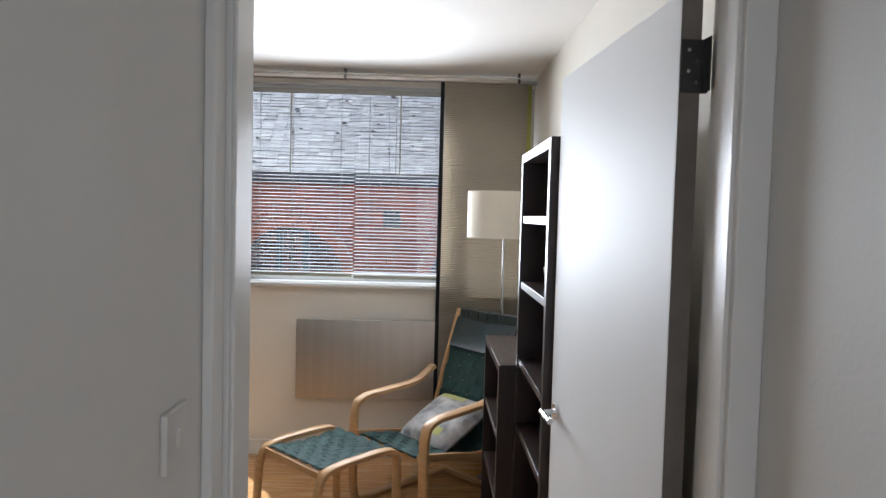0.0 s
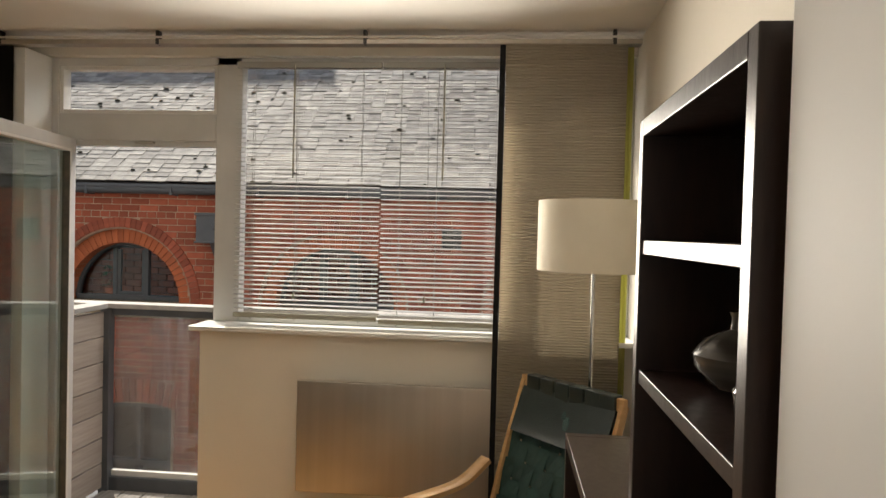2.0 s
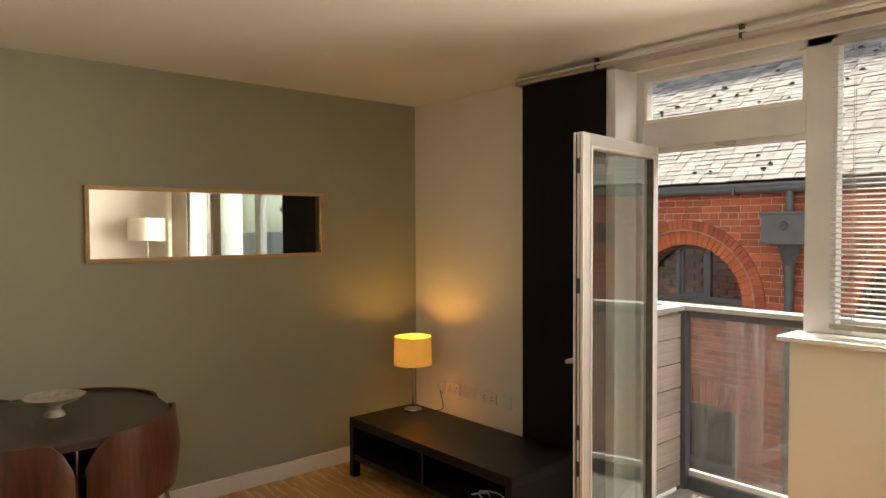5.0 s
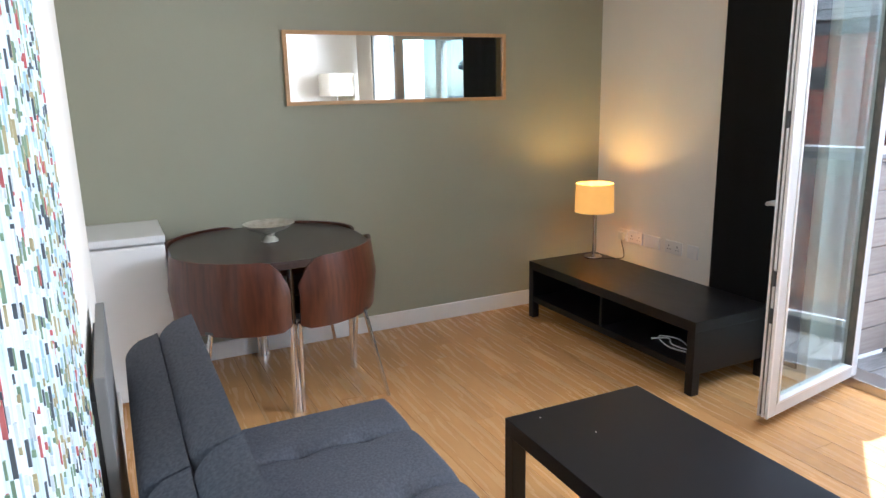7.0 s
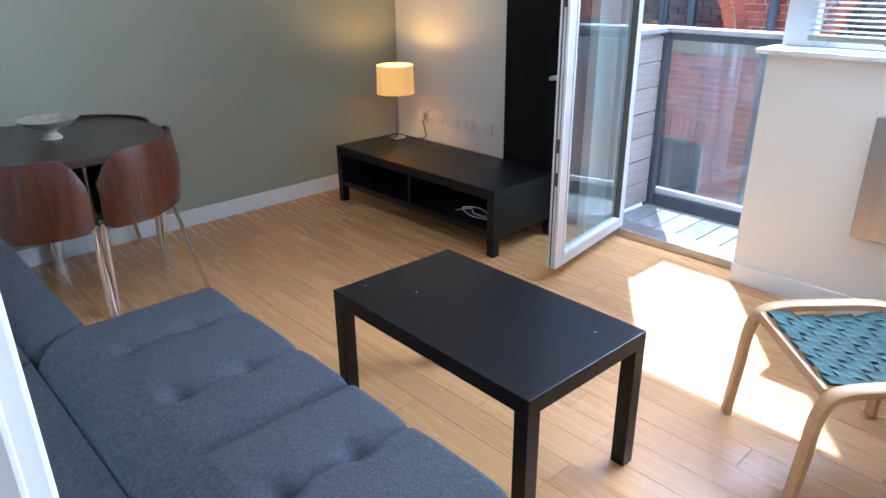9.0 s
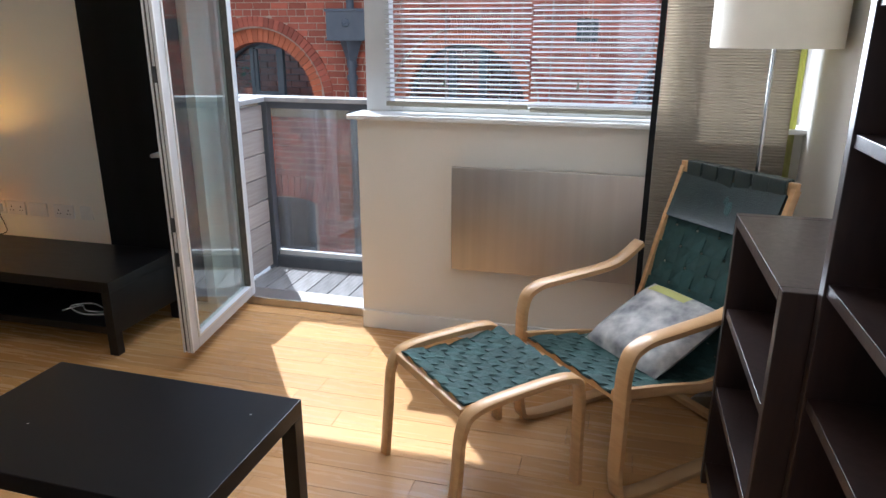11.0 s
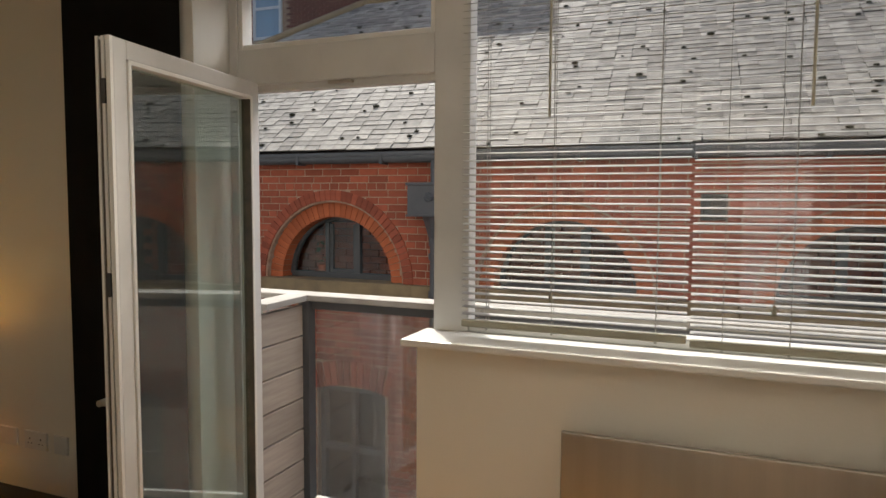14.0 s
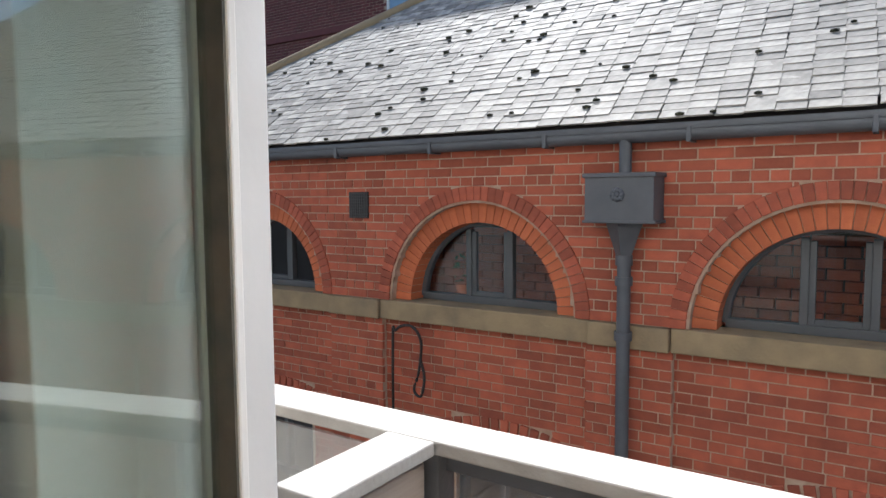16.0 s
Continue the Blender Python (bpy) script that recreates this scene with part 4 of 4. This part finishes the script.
part("corner_post", boxes((BX0 - 0.03, BX0 + 0.03, BYF - 0.04, BYF + 0.02, -0.05, BT - 0.03), bevel=0.003), M_LEAD, bal)
me = mesh_of(boxes((BX0 - 0.03, BX0, YW + 0.17, BYF - 0.045, 0, 0.148), bevel=0.004), "side_board", M_GREYWOOD)
for i in range(7):
    piece("side_board", me, bal, (0, 0, 0.0 + i * 0.155))
part("neighbour_pane", boxes((-5.5, BX0 - 0.12, BYF + 0.010, BYF + 0.020, 0.09, BT - 0.07)), M_BALGLASS, bal).visible_shadow = False
setting("outer_wall", boxes((-9, XL - 0.15, YW, YW + 0.3, -4, 6), (XR + 0.15, 6, YW, YW + 0.3, -4, 6), (XL - 0.15, XR + 0.15, YW + 0.02, YW + 0.3, ZC + 0.2, 6), (-9, 6, YW, YW + 0.3, -4, -0.35)), M_HALL, "pale rendered outer wall of the flat", "wall")

# ---- ground ----
setting("ground", boxes((-900, 900, -900, 900, -4.2, -4.0)), M_ASPHALT, "grey asphalt yard between the buildings", "ground")

# ---- the brick building opposite ----
HY, SP, Z0, RAD = 11.44, 2.51, 0.72, 0.69
CEN = [-3.51 + SP * k for k in range(-2, 4)]
HX0, HX1 = -10.25, 6.6
house = thing("brick_building", "old red brick building with arched windows and slate roof", "building", (0, 0, -4))
house_z = 4.0


def hpart(name, bm, mtl, label="", parent=None, smooth=False):
    bmesh.ops.translate(bm, vec=(0, 0, house_z), verts=bm.verts)
    return part(name, bm, mtl, parent or house, label, smooth)


R1, R2 = 0.855, 0.975


def blocked(x, z):
    """Whether a brick there would lie in an arch, the stone band, a lower window."""
    for c in CEN:
        if z > Z0 - 0.03 and math.hypot(x - c, z - Z0) < R2 - 0.012:
            return True
        if abs(x - c - 0.2) < 0.46 and z < -0.18:
            return True
    return 0.545 < z < Z0 + 0.0


# backing of mortar with the arched holes cut out as columns of strips
bm = bmesh.new()
step = 0.06
x = HX0
while x < HX1:
    xm = x + step / 2
    lo = Z0
    for c in CEN:
        d = abs(xm - c)
        if d < R1:
            lo = Z0 + math.sqrt(R1 * R1 - d * d)
    box(bm, x, x + step, HY + 0.0055, HY + 0.3, lo, 2.06)
    x += step
for c in CEN:
    box(bm, c - 0.95, c + 0.95, HY + 0.0655, HY + 0.3, -0.46, 0.56)
    box(bm, c + 0.95, c + SP - 0.95, HY + 0.0055, HY + 0.3, -4, 0.56)
    box(bm, c - 0.95, c - 0.22, HY + 0.0655, HY + 0.3, -4, -0.46)
    box(bm, c + 0.62, c + 0.95, HY + 0.0655, HY + 0.3, -4, -0.46)
box(bm, HX0, CEN[0] - 0.95, HY + 0.0055, HY + 0.3, -4, 0.56)
hpart("wall", bm, M_MORTAR, "recessed lime mortar and wall core")["kind"] = "stuff"

# bricks: header-and-stretcher courses
brick_me = {}
for nm, w in (("s", 0.215), ("h", 0.103)):
    brick_me[nm] = mesh_of(boxes((-w / 2, w / 2, 0, 0.03, 0, 0.065), bevel=0.003), "brick", M_BRICKO)
far = bmesh.new()
count = 0
rb = random.Random(7)
course = 0
z = -4.0
verts, faces = [], []
while z < 2.0:
    header = course % 4 == 0
    w = 0.103 if header else 0.215
    x = HX0 + (w + 0.01) * (0.5 if course % 2 else 0)
    while x < HX1:
        state = []
        for q in range(8):
            xq = x + (q - 3.5) * w / 8
            panel = z < 0.55 and any(abs(xq - c) < 0.95 for c in CEN)
            state.append(0 if blocked(xq, z + 0.033) else 2 if panel else 1)
        jog = rb.uniform(-0.003, 0.003)
        if state == [1] * 8 and -4.7 < x < -1.2 and 0.72 < z and count < 300:
            piece("brick", brick_me["h" if header else "s"], house, (x, HY + jog, z + house_z))
            count += 1
        else:
            for val in (1, 2):
                if val not in state:
                    continue
                q0, q1 = state.index(val), 8 - state[::-1].index(val)
                y = HY + jog + (0.06 if val == 2 else 0)
                b0 = len(verts)
                for dx in (-w / 2 + q0 * w / 8, -w / 2 + q1 * w / 8):
                    for dy in (0, 0.03):
                        for dz in (0, 0.065):
                            verts.append((x + dx, y + dy, z + dz + house_z))
                faces += [tuple(b0 + k for k in f) for f in ((0, 4, 5, 1), (1, 5, 7, 3), (0, 2, 6, 4), (0, 1, 3, 2), (4, 6, 7, 5))]
        x += w + 0.01
    z += 0.075
    course += 1
me = bpy.data.meshes.new("brickwork")
me.from_pydata(verts, [], faces)
me.materials.append(M_BRICK)
ob = new("brickwork", me)
ob.parent = house
ob["kind"] = "stuff"

# arches, sills, windows
r_mid = (RAD + R1) / 2
v_in = mesh_of(boxes((-0.033, 0.033, 0.0, 0.24, RAD - 0.005, R1), bevel=0.003), "arch_brick", M_ARCH)
for bmv in v_in.vertices:
    bmv.co.x *= bmv.co.z / r_mid
v_out = mesh_of(boxes((-0.031, 0.031, 0.0, 0.10, R1 + 0.008, R2), bevel=0.003), "arch_brick", M_BRICKO)
for bmv in v_out.vertices:
    bmv.co.x *= bmv.co.z / 0.92
for ci, c in enumerate(CEN):
    n1, n2 = 34, 44
    for k in range(n1):
        a = math.pi * (k + 0.5) / n1
        piece("arch_brick", v_in, house, (c, HY + 0.075, Z0 + house_z), (0, a - math.pi / 2, 0))
    for k in range(n2):
        a = math.pi * (k + 0.5) / n2
        piece("arch_brick", v_out, house, (c, HY - 0.009, Z0 + house_z), (0, a - math.pi / 2, 0))
    bm = bmesh.new()
    segs = [(R1 + 0.006, 0.012), (RAD + 0.002, 0.083)]
    for ra, rb2, y0, y1 in ((R1 - 0.01, R2, 0.01, 0.3), (RAD, R1, 0.09, 0.3)):
        rows = []
        for k in range(33):
            a = math.pi * k / 32
            rows.append([bm.verts.new((c + r * math.cos(a), HY + y, Z0 + r * math.sin(a))) for r, y in ((ra, y0), (rb2, y0), (rb2, y1), (ra, y1))])
        for p1, p2 in zip(rows, rows[1:]):
            for k in range(4):
                bm.faces.new((p1[k], p2[k], p2[(k + 1) % 4], p1[(k + 1) % 4]))
    bmesh.ops.recalc_face_normals(bm, faces=bm.faces)
    hpart("arch_mortar", bm, M_MORTAR)
    w = hpart("arched_window", tube(bmesh.new(), [(c + 0.665 * math.cos(math.pi * k / 40), HY + 0.27, Z0 + 0.03 + 0.655 * math.sin(math.pi * k / 40)) for k in range(41)], 0.035, 0.026, flat=True, up=Vector((0, 1, 0))), M_DKFRAME, "grey painted half-round window")
    hpart("frame_bar", boxes((c - 0.66, c + 0.66, HY + 0.22, HY + 0.31, Z0 - 0.0, Z0 + 0.06), (c - 0.22, c - 0.17, HY + 0.235, HY + 0.30, Z0 + 0.05, Z0 + 0.62), (c + 0.17, c + 0.22, HY + 0.235, HY + 0.30, Z0 + 0.05, Z0 + 0.62), (c - 0.17, c - 0.13, HY + 0.25, HY + 0.29, Z0 + 0.06, Z0 + 0.60), (c + 0.13, c + 0.17, HY + 0.25, HY + 0.29, Z0 + 0.06, Z0 + 0.60), (c - 0.13, c + 0.13, HY + 0.25, HY + 0.29, Z0 + 0.06, Z0 + 0.10), bevel=0.004), M_DKFRAME, "", w)
    bm = bmesh.new()
    vs = [bm.verts.new((c + 0.65 * math.cos(math.pi * k / 24), HY + 0.272, Z0 + 0.02 + 0.64 * math.sin(math.pi * k / 24))) for k in range(25)]
    bm.faces.new(vs)
    hpart("pane", bm, M_GLASS, "", w)
    hpart("sill_stone", boxes((c - 0.96, c + 0.96, HY - 0.015, HY + 0.25, 0.55, Z0 - 0.002), bevel=0.01), M_STONE, "weathered sandstone sill course")
    hpart("sill_stone", boxes((c + 0.965, c + SP - 0.965, HY - 0.045, HY + 0.2, 0.55, Z0 - 0.002), bevel=0.01), M_STONE)
    # lower window
    hpart("lower_window", boxes((c - 0.22, c - 0.16, HY + 0.12, HY + 0.2, -2, -0.46), (c + 0.56, c + 0.62, HY + 0.12, HY + 0.2, -2, -0.46), (c - 0.16, c + 0.56, HY + 0.12, HY + 0.2, -0.52, -0.46), (c + 0.17, c + 0.22, HY + 0.12, HY + 0.2, -2, -0.52), (c - 0.16, c + 0.56, HY + 0.12, HY + 0.2, -1.2, -1.14), (c - 0.22, c + 0.62, HY + 0.10, HY + 0.25, -2.06, -2)), M_DKFRAME, "grey painted sash window")
    hpart("pane", boxes((c - 0.16, c + 0.56, HY + 0.155, HY + 0.16, -2, -0.52)), M_GLASS)
    sold = mesh_of(boxes((-0.034, 0.034, 0.0, 0.06, 0, 0.27), bevel=0.003), "arch_brick", M_BRICKO)
    for k in range(12):
        u = (k - 5.5)
        piece("arch_brick", sold, house, (c + 0.2 + u * 0.077, HY + 0.045, -0.46 + 0.02 + house_z - 0.002 * u * u), (0, u * 0.045, 0))
# rooms behind the panes, their dimness put into the dark colour
hpart("inner_room", boxes((HX0, HX1, HY + 1.8, HY + 1.9, -3.9, 2.0), (HX0, HX1, HY + 0.31, HY + 1.8, -3.95, -3.9), (HX0, HX1, HY + 0.31, HY + 1.8, 0.1, 0.2), (HX0, HX1, HY + 0.31, HY + 1.8, 1.95, 2.0)), M_UNLIT)
bm = bmesh.new()
for k in range(9):
    for j in range(34):
        box(bm, -5.85 + j * 0.23 + 0.11 * (k % 2), -5.85 + j * 0.23 + 0.21 + 0.11 * (k % 2), HY + 1.2, HY + 1.3, 0.55 + k * 0.085, 0.55 + k * 0.085 + 0.072)
hpart("chimney_breast", bm, M_BRICK)
pt = bmesh.new()
lathe(pt, [(0, 0), (0.05, 0), (0.07, 0.11), (0.06, 0.11), (0, 0.10)], (-3.86, HY + 0.40, Z0 + 0.02), 16)
pot = part("plant_pot", pt, M_ARCH, None, "", True)
tagged(pot, "terracotta pot with a small plant behind the arched pane", "plant pot")
lv = bmesh.new()
for k in range(40):
    a, h = rb.uniform(0, 6.28), rb.uniform(0.12, 0.36)
    p0 = Vector((-3.86 + 0.08 * math.cos(a), HY + 0.40 + 0.05 * math.sin(a), Z0 + 0.02 + h))
    q = [p0 + Vector((rb.uniform(-.04, .04), rb.uniform(-.03, .03), rb.uniform(-.03, .04))) for _ in range(3)]
    lv.faces.new([lv.verts.new(v) for v in q])
part("foliage", lv, material("leaf", (0.06, 0.10, 0.03), rough=0.6), pot)

# gutter, hopper, downpipe, vents, hose
bm = bmesh.new()
tube(bm, [(HX0 - 0.1, HY - 0.09, 2.02), (HX1, HY - 0.09, 2.02)], 0.055, n=14)
box(bm, HX0 - 0.1, HX1, HY - 0.15, HY - 0.03, 2.035, 2.08, bevel=0.006)
hpart("gutter", bm, M_LEAD, "dark cast iron gutter", None, True)
for k in range(15):
    hpart("gutter_bracket", boxes((HX0 + 0.4 + k, HX0 + 0.43 + k, HY - 0.155, HY, 1.955, 2.05), bevel=0.004), M_LEAD)
PX = -2.26
dp = hpart("downpipe", cyl(cyl(bmesh.new(), (PX, HY - 0.09, -4), (PX, HY - 0.09, 1.30), 0.046, n=20), (PX, HY - 0.09, 1.74), (PX, HY - 0.09, 2.0), 0.042, n=20), M_LEAD, "grey cast iron downpipe", None, True)
hp = boxes((PX - 0.23, PX + 0.24, HY - 0.24, HY - 0.005, 1.44, 1.76), (PX - 0.245, PX + 0.255, HY - 0.255, HY - 0.003, 1.735, 1.765), (PX - 0.245, PX + 0.255, HY - 0.25, HY - 0.003, 1.43, 1.45), bevel=0.006)
hpart("hopper_neck", cyl(bmesh.new(), (PX, HY - 0.10, 1.21), (PX, HY - 0.10, 1.43), 0.055, 0.13, n=4), M_LEAD, "", dp)
hpart("pipe_collar", cyl(bmesh.new(), (PX, HY - 0.09, 1.14), (PX, HY - 0.09, 1.21), 0.058, n=20), M_LEAD, "", dp, True)
hpart("hopper", hp, M_LEAD, "grey rainwater hopper with a rosette", dp)
ro = bmesh.new()
for k in range(8):
    a = math.pi * k / 4
    bmesh.ops.create_uvsphere(ro, u_segments=8, v_segments=6, radius=0.02, matrix=Matrix.Translation((PX + 0.03 * math.cos(a), HY - 0.245, 1.62 + 0.03 * math.sin(a))))
bmesh.ops.create_uvsphere(ro, u_segments=8, v_segments=6, radius=0.018, matrix=Matrix.Translation((PX, HY - 0.25, 1.62)))
hpart("rosette", ro, M_LEAD, "", dp, True)
for z in (0.62, -0.6, 1.0):
    hpart("pipe_collar", cyl(bmesh.new(), (PX, HY - 0.09, z), (PX, HY - 0.09, z + 0.06), 0.06, n=20), M_LEAD, "", dp, True)
for x in (-4.70, 0.32):
    bm = boxes((x - 0.11, x + 0.11, HY - 0.008, HY + 0.01, 1.43, 1.66))
    hpart("air_vent", bm, M_CABLE, "dark perforated air brick")
    bm = bmesh.new()
    for k in range(9):
        box(bm, x - 0.105 + k * 0.0245, x - 0.098 + k * 0.0245, HY - 0.014, HY - 0.006, 1.43, 1.66)
        box(bm, x - 0.11, x + 0.11, HY - 0.0135, HY - 0.006, 1.436 + k * 0.0258, 1.443 + k * 0.0258)
    hpart("vent_grid", bm, M_DARKSTEEL)
hpart("hose", tube(bmesh.new(), smooth_curve([(-4.32, HY - 0.03, -2), (-4.32, HY - 0.03, 0.25), (-4.28, HY - 0.03, 0.47), (-4.12, HY - 0.03, 0.52), (-4.02, HY - 0.03, 0.40), (-4.04, HY - 0.03, 0.15), (-4.08, HY - 0.05, -0.02), (-4.00, HY - 0.06, -0.06), (-3.98, HY - 0.04, 0.10), (-4.03, HY - 0.03, 0.25)]), 0.012, n=8), M_CABLE, "black hose looped on the wall", None, True)

# slate roof with a hip
EY, EZ, TANS = HY - 0.13, 2.08, 0.71
RY = 15.0
RZ = EZ + (RY - EY) * TANS
HXE, HXR = -8.75, -5.0
bm = bmesh.new()
P = [bm.verts.new(v) for v in ((HXE, EY, EZ - 0.02), (HX1, EY, EZ - 0.02), (HX1, RY, RZ - 0.02), (HXR, RY, RZ - 0.02), (HXE, 2 * RY - EY, EZ - 0.02), (HX1, 2 * RY - EY, EZ - 0.02))]
bm.faces.new((P[0], P[1], P[2], P[3]))
bm.faces.new((P[4], P[0], P[3]))
bm.faces.new((P[3], P[2], P[5], P[4]))
bm.faces.new((P[0], P[4], P[5], P[1]))
hpart("roof", bm, M_UNLIT, "slate roof base")
ang = math.atan(TANS)
slope = (RY - EY) / math.cos(ang)
rowh, sw_ = 0.098, 0.172
bm0 = boxes((-sw_ / 2 + 0.003, sw_ / 2 - 0.003, 0, 0.18, 0, 0.011))
slate_me = mesh_of(bm0, "slate", M_SLATEO)
verts, faces, moss = [], [], bmesh.new()
nrow = int(slope / rowh)
cnt = 0
rs = random.Random(11)
for i in range(nrow):
    s = i * rowh
    xl = HXE + (HXR - HXE) * s / slope
    x = xl + sw_ * (0.5 if i % 2 else 0.0) + 0.1
    while x < HX1:
        tilt = ang - 0.045 + rs.uniform(-0.015, 0.015)
        y, z = EY - 0.03 + s * math.cos(ang), EZ + 0.02 + s * math.sin(ang) + rs.uniform(0, 0.008)
        rz = rs.uniform(-0.02, 0.02)
        gone = rs.random() < 0.002
        jx = rs.uniform(-0.006, 0.006)
        if gone:
            pass
        elif -4.6 < x < -0.6 and i < 20 and cnt < 300:
            piece("slate", slate_me, house, (x + jx, y, z + house_z), (tilt, 0, rz))
            cnt += 1
        else:
            m = Matrix.Translation((x + jx, y, z + house_z)) @ Euler((tilt, 0, rz)).to_matrix().to_4x4()
            b0 = len(verts)
            for dx in (-sw_ / 2 + 0.003, sw_ / 2 - 0.003):
                for dy in (0, 0.18):
                    for dz in (0, 0.011):
                        verts.append(m @ Vector((dx, dy, dz)))
            faces += [tuple(b0 + k for k in f) for f in ((0, 4, 5, 1), (1, 5, 7, 3), (0, 1, 3, 2), (4, 6, 7, 5))]
        if rs.random() < 0.065:
            cx, cs = x + rs.uniform(-.12, .12), rs.uniform(0.014, 0.038)
            bmesh.ops.create_icosphere(moss, subdivisions=1, radius=cs, matrix=Matrix.Translation((cx, y + 0.012, z + 0.026)) @ Matrix.Diagonal((1.2, 1.0, 0.6, 1)))
        x += sw_
    # eaves line
me = bpy.data.meshes.new("slating")
me.from_pydata(verts, [], faces)
me.materials.append(M_SLATE)
ob = new("slating", me)
ob.parent = house
ob["kind"] = "stuff"
hpart("moss_clumps", moss, M_MOSS, "dark clumps of moss")["kind"] = "stuff"
bm = bmesh.new()
cyl(bm, (HXE, EY, EZ + 0.06), (HXR, RY, RZ + 0.05), 0.07, n=12)
cyl(bm, (HXR, RY, RZ + 0.05), (HX1, RY, RZ + 0.05), 0.08, n=12)
hpart("ridge_tiles", bm, M_STONE, "pale mortared hip and ridge tiles", None, True)

# ---- darker brick block behind ----
far_b = thing("brick_block", "tall dark red brick building behind the slate roof", "building", (0, 0, -4))
part("wall", boxes((-30, -6.3, 20, 30, 0, 18)), M_MORTAR, far_b)
verts, faces = [], []
z, k = 6.2, 0
while z < 15:
    x = -24 + (0.11 if k % 2 else 0)
    while x < -6.5:
        if not (-11.2 < x < -10.1 and 9.55 < z < 11.4):
            b0 = len(verts)
            for dx in (0, 0.205):
                for dy in (-0.012, 0.02):
                    for dz in (0, 0.063):
                        verts.append((x + dx, 20 + dy, z + dz))
            faces += [tuple(b0 + q for q in f) for f in ((0, 4, 5, 1), (1, 5, 7, 3), (0, 2, 6, 4), (0, 1, 3, 2), (4, 6, 7, 5))]
        x += 0.225
    z += 0.075
    k += 1
me = bpy.data.meshes.new("brickwork")
me.from_pydata(verts, [], faces)
me.materials.append(M_DKBRICK)
ob = new("brickwork", me)
ob.parent = far_b
ob["kind"] = "stuff"
part("string_course", boxes((-24, -11.3, 19.93, 20, 9.75, 9.9), bevel=0.01), M_DKBRICK, far_b)
wv = part("window", boxes((-11.05, -10.98, 19.93, 20, 9.7, 11.3), (-10.25, -10.18, 19.93, 20, 9.7, 11.3), (-10.98, -10.25, 19.93, 20, 9.7, 9.77), (-10.98, -10.25, 19.93, 20, 11.23, 11.3), (-10.98, -10.25, 19.94, 20, 10.45, 10.52)), M_UPVC, far_b, "pale framed window")
# opaque pane with the sky's reflection painted in as blue
part("pane", boxes((-10.98, -10.25, 19.96, 19.99, 9.77, 11.23)), material("sky_reflection_blue", (0.25, 0.38, 0.5), rough=0.08), wv)

# ---- floor planks ----
pw, pl = 0.127, 1.22
pm = mesh_of(boxes((0.0006, pl - 0.0006, 0.0007, pw - 0.0007, -0.012, 0.0), bevel=0.0006), "plank", M_PLANK)
rp = random.Random(3)
y, k = YB - 0.0, 0
extra = bmesh.new()
while y < YW + 0.1:
    x = XL - rp.uniform(0, 1.2)
    while x < XR:
        x0, x1 = max(x, XL), min(x + pl, XR)
        if y + pw > YW + 0.06:
            break
        if x >= XL and x + pl <= XR:
            piece("plank", pm, part_floor, (x, y, FZ))
        elif x1 - x0 > 0.01:
            piece("plank", mesh_of(boxes((0.0006, x1 - x0 - 0.0006, 0.0007, pw - 0.0007, -0.012, 0.0), bevel=0.0006), "plank", M_PLANK), part_floor, (x0, y, FZ))
        x += pl
    y += pw
    k += 1
part("hall_boards", boxes((0.5, 1.42, 1.15, YB - 0.002, FZ - 0.012, FZ)), M_PLANK, part_floor)
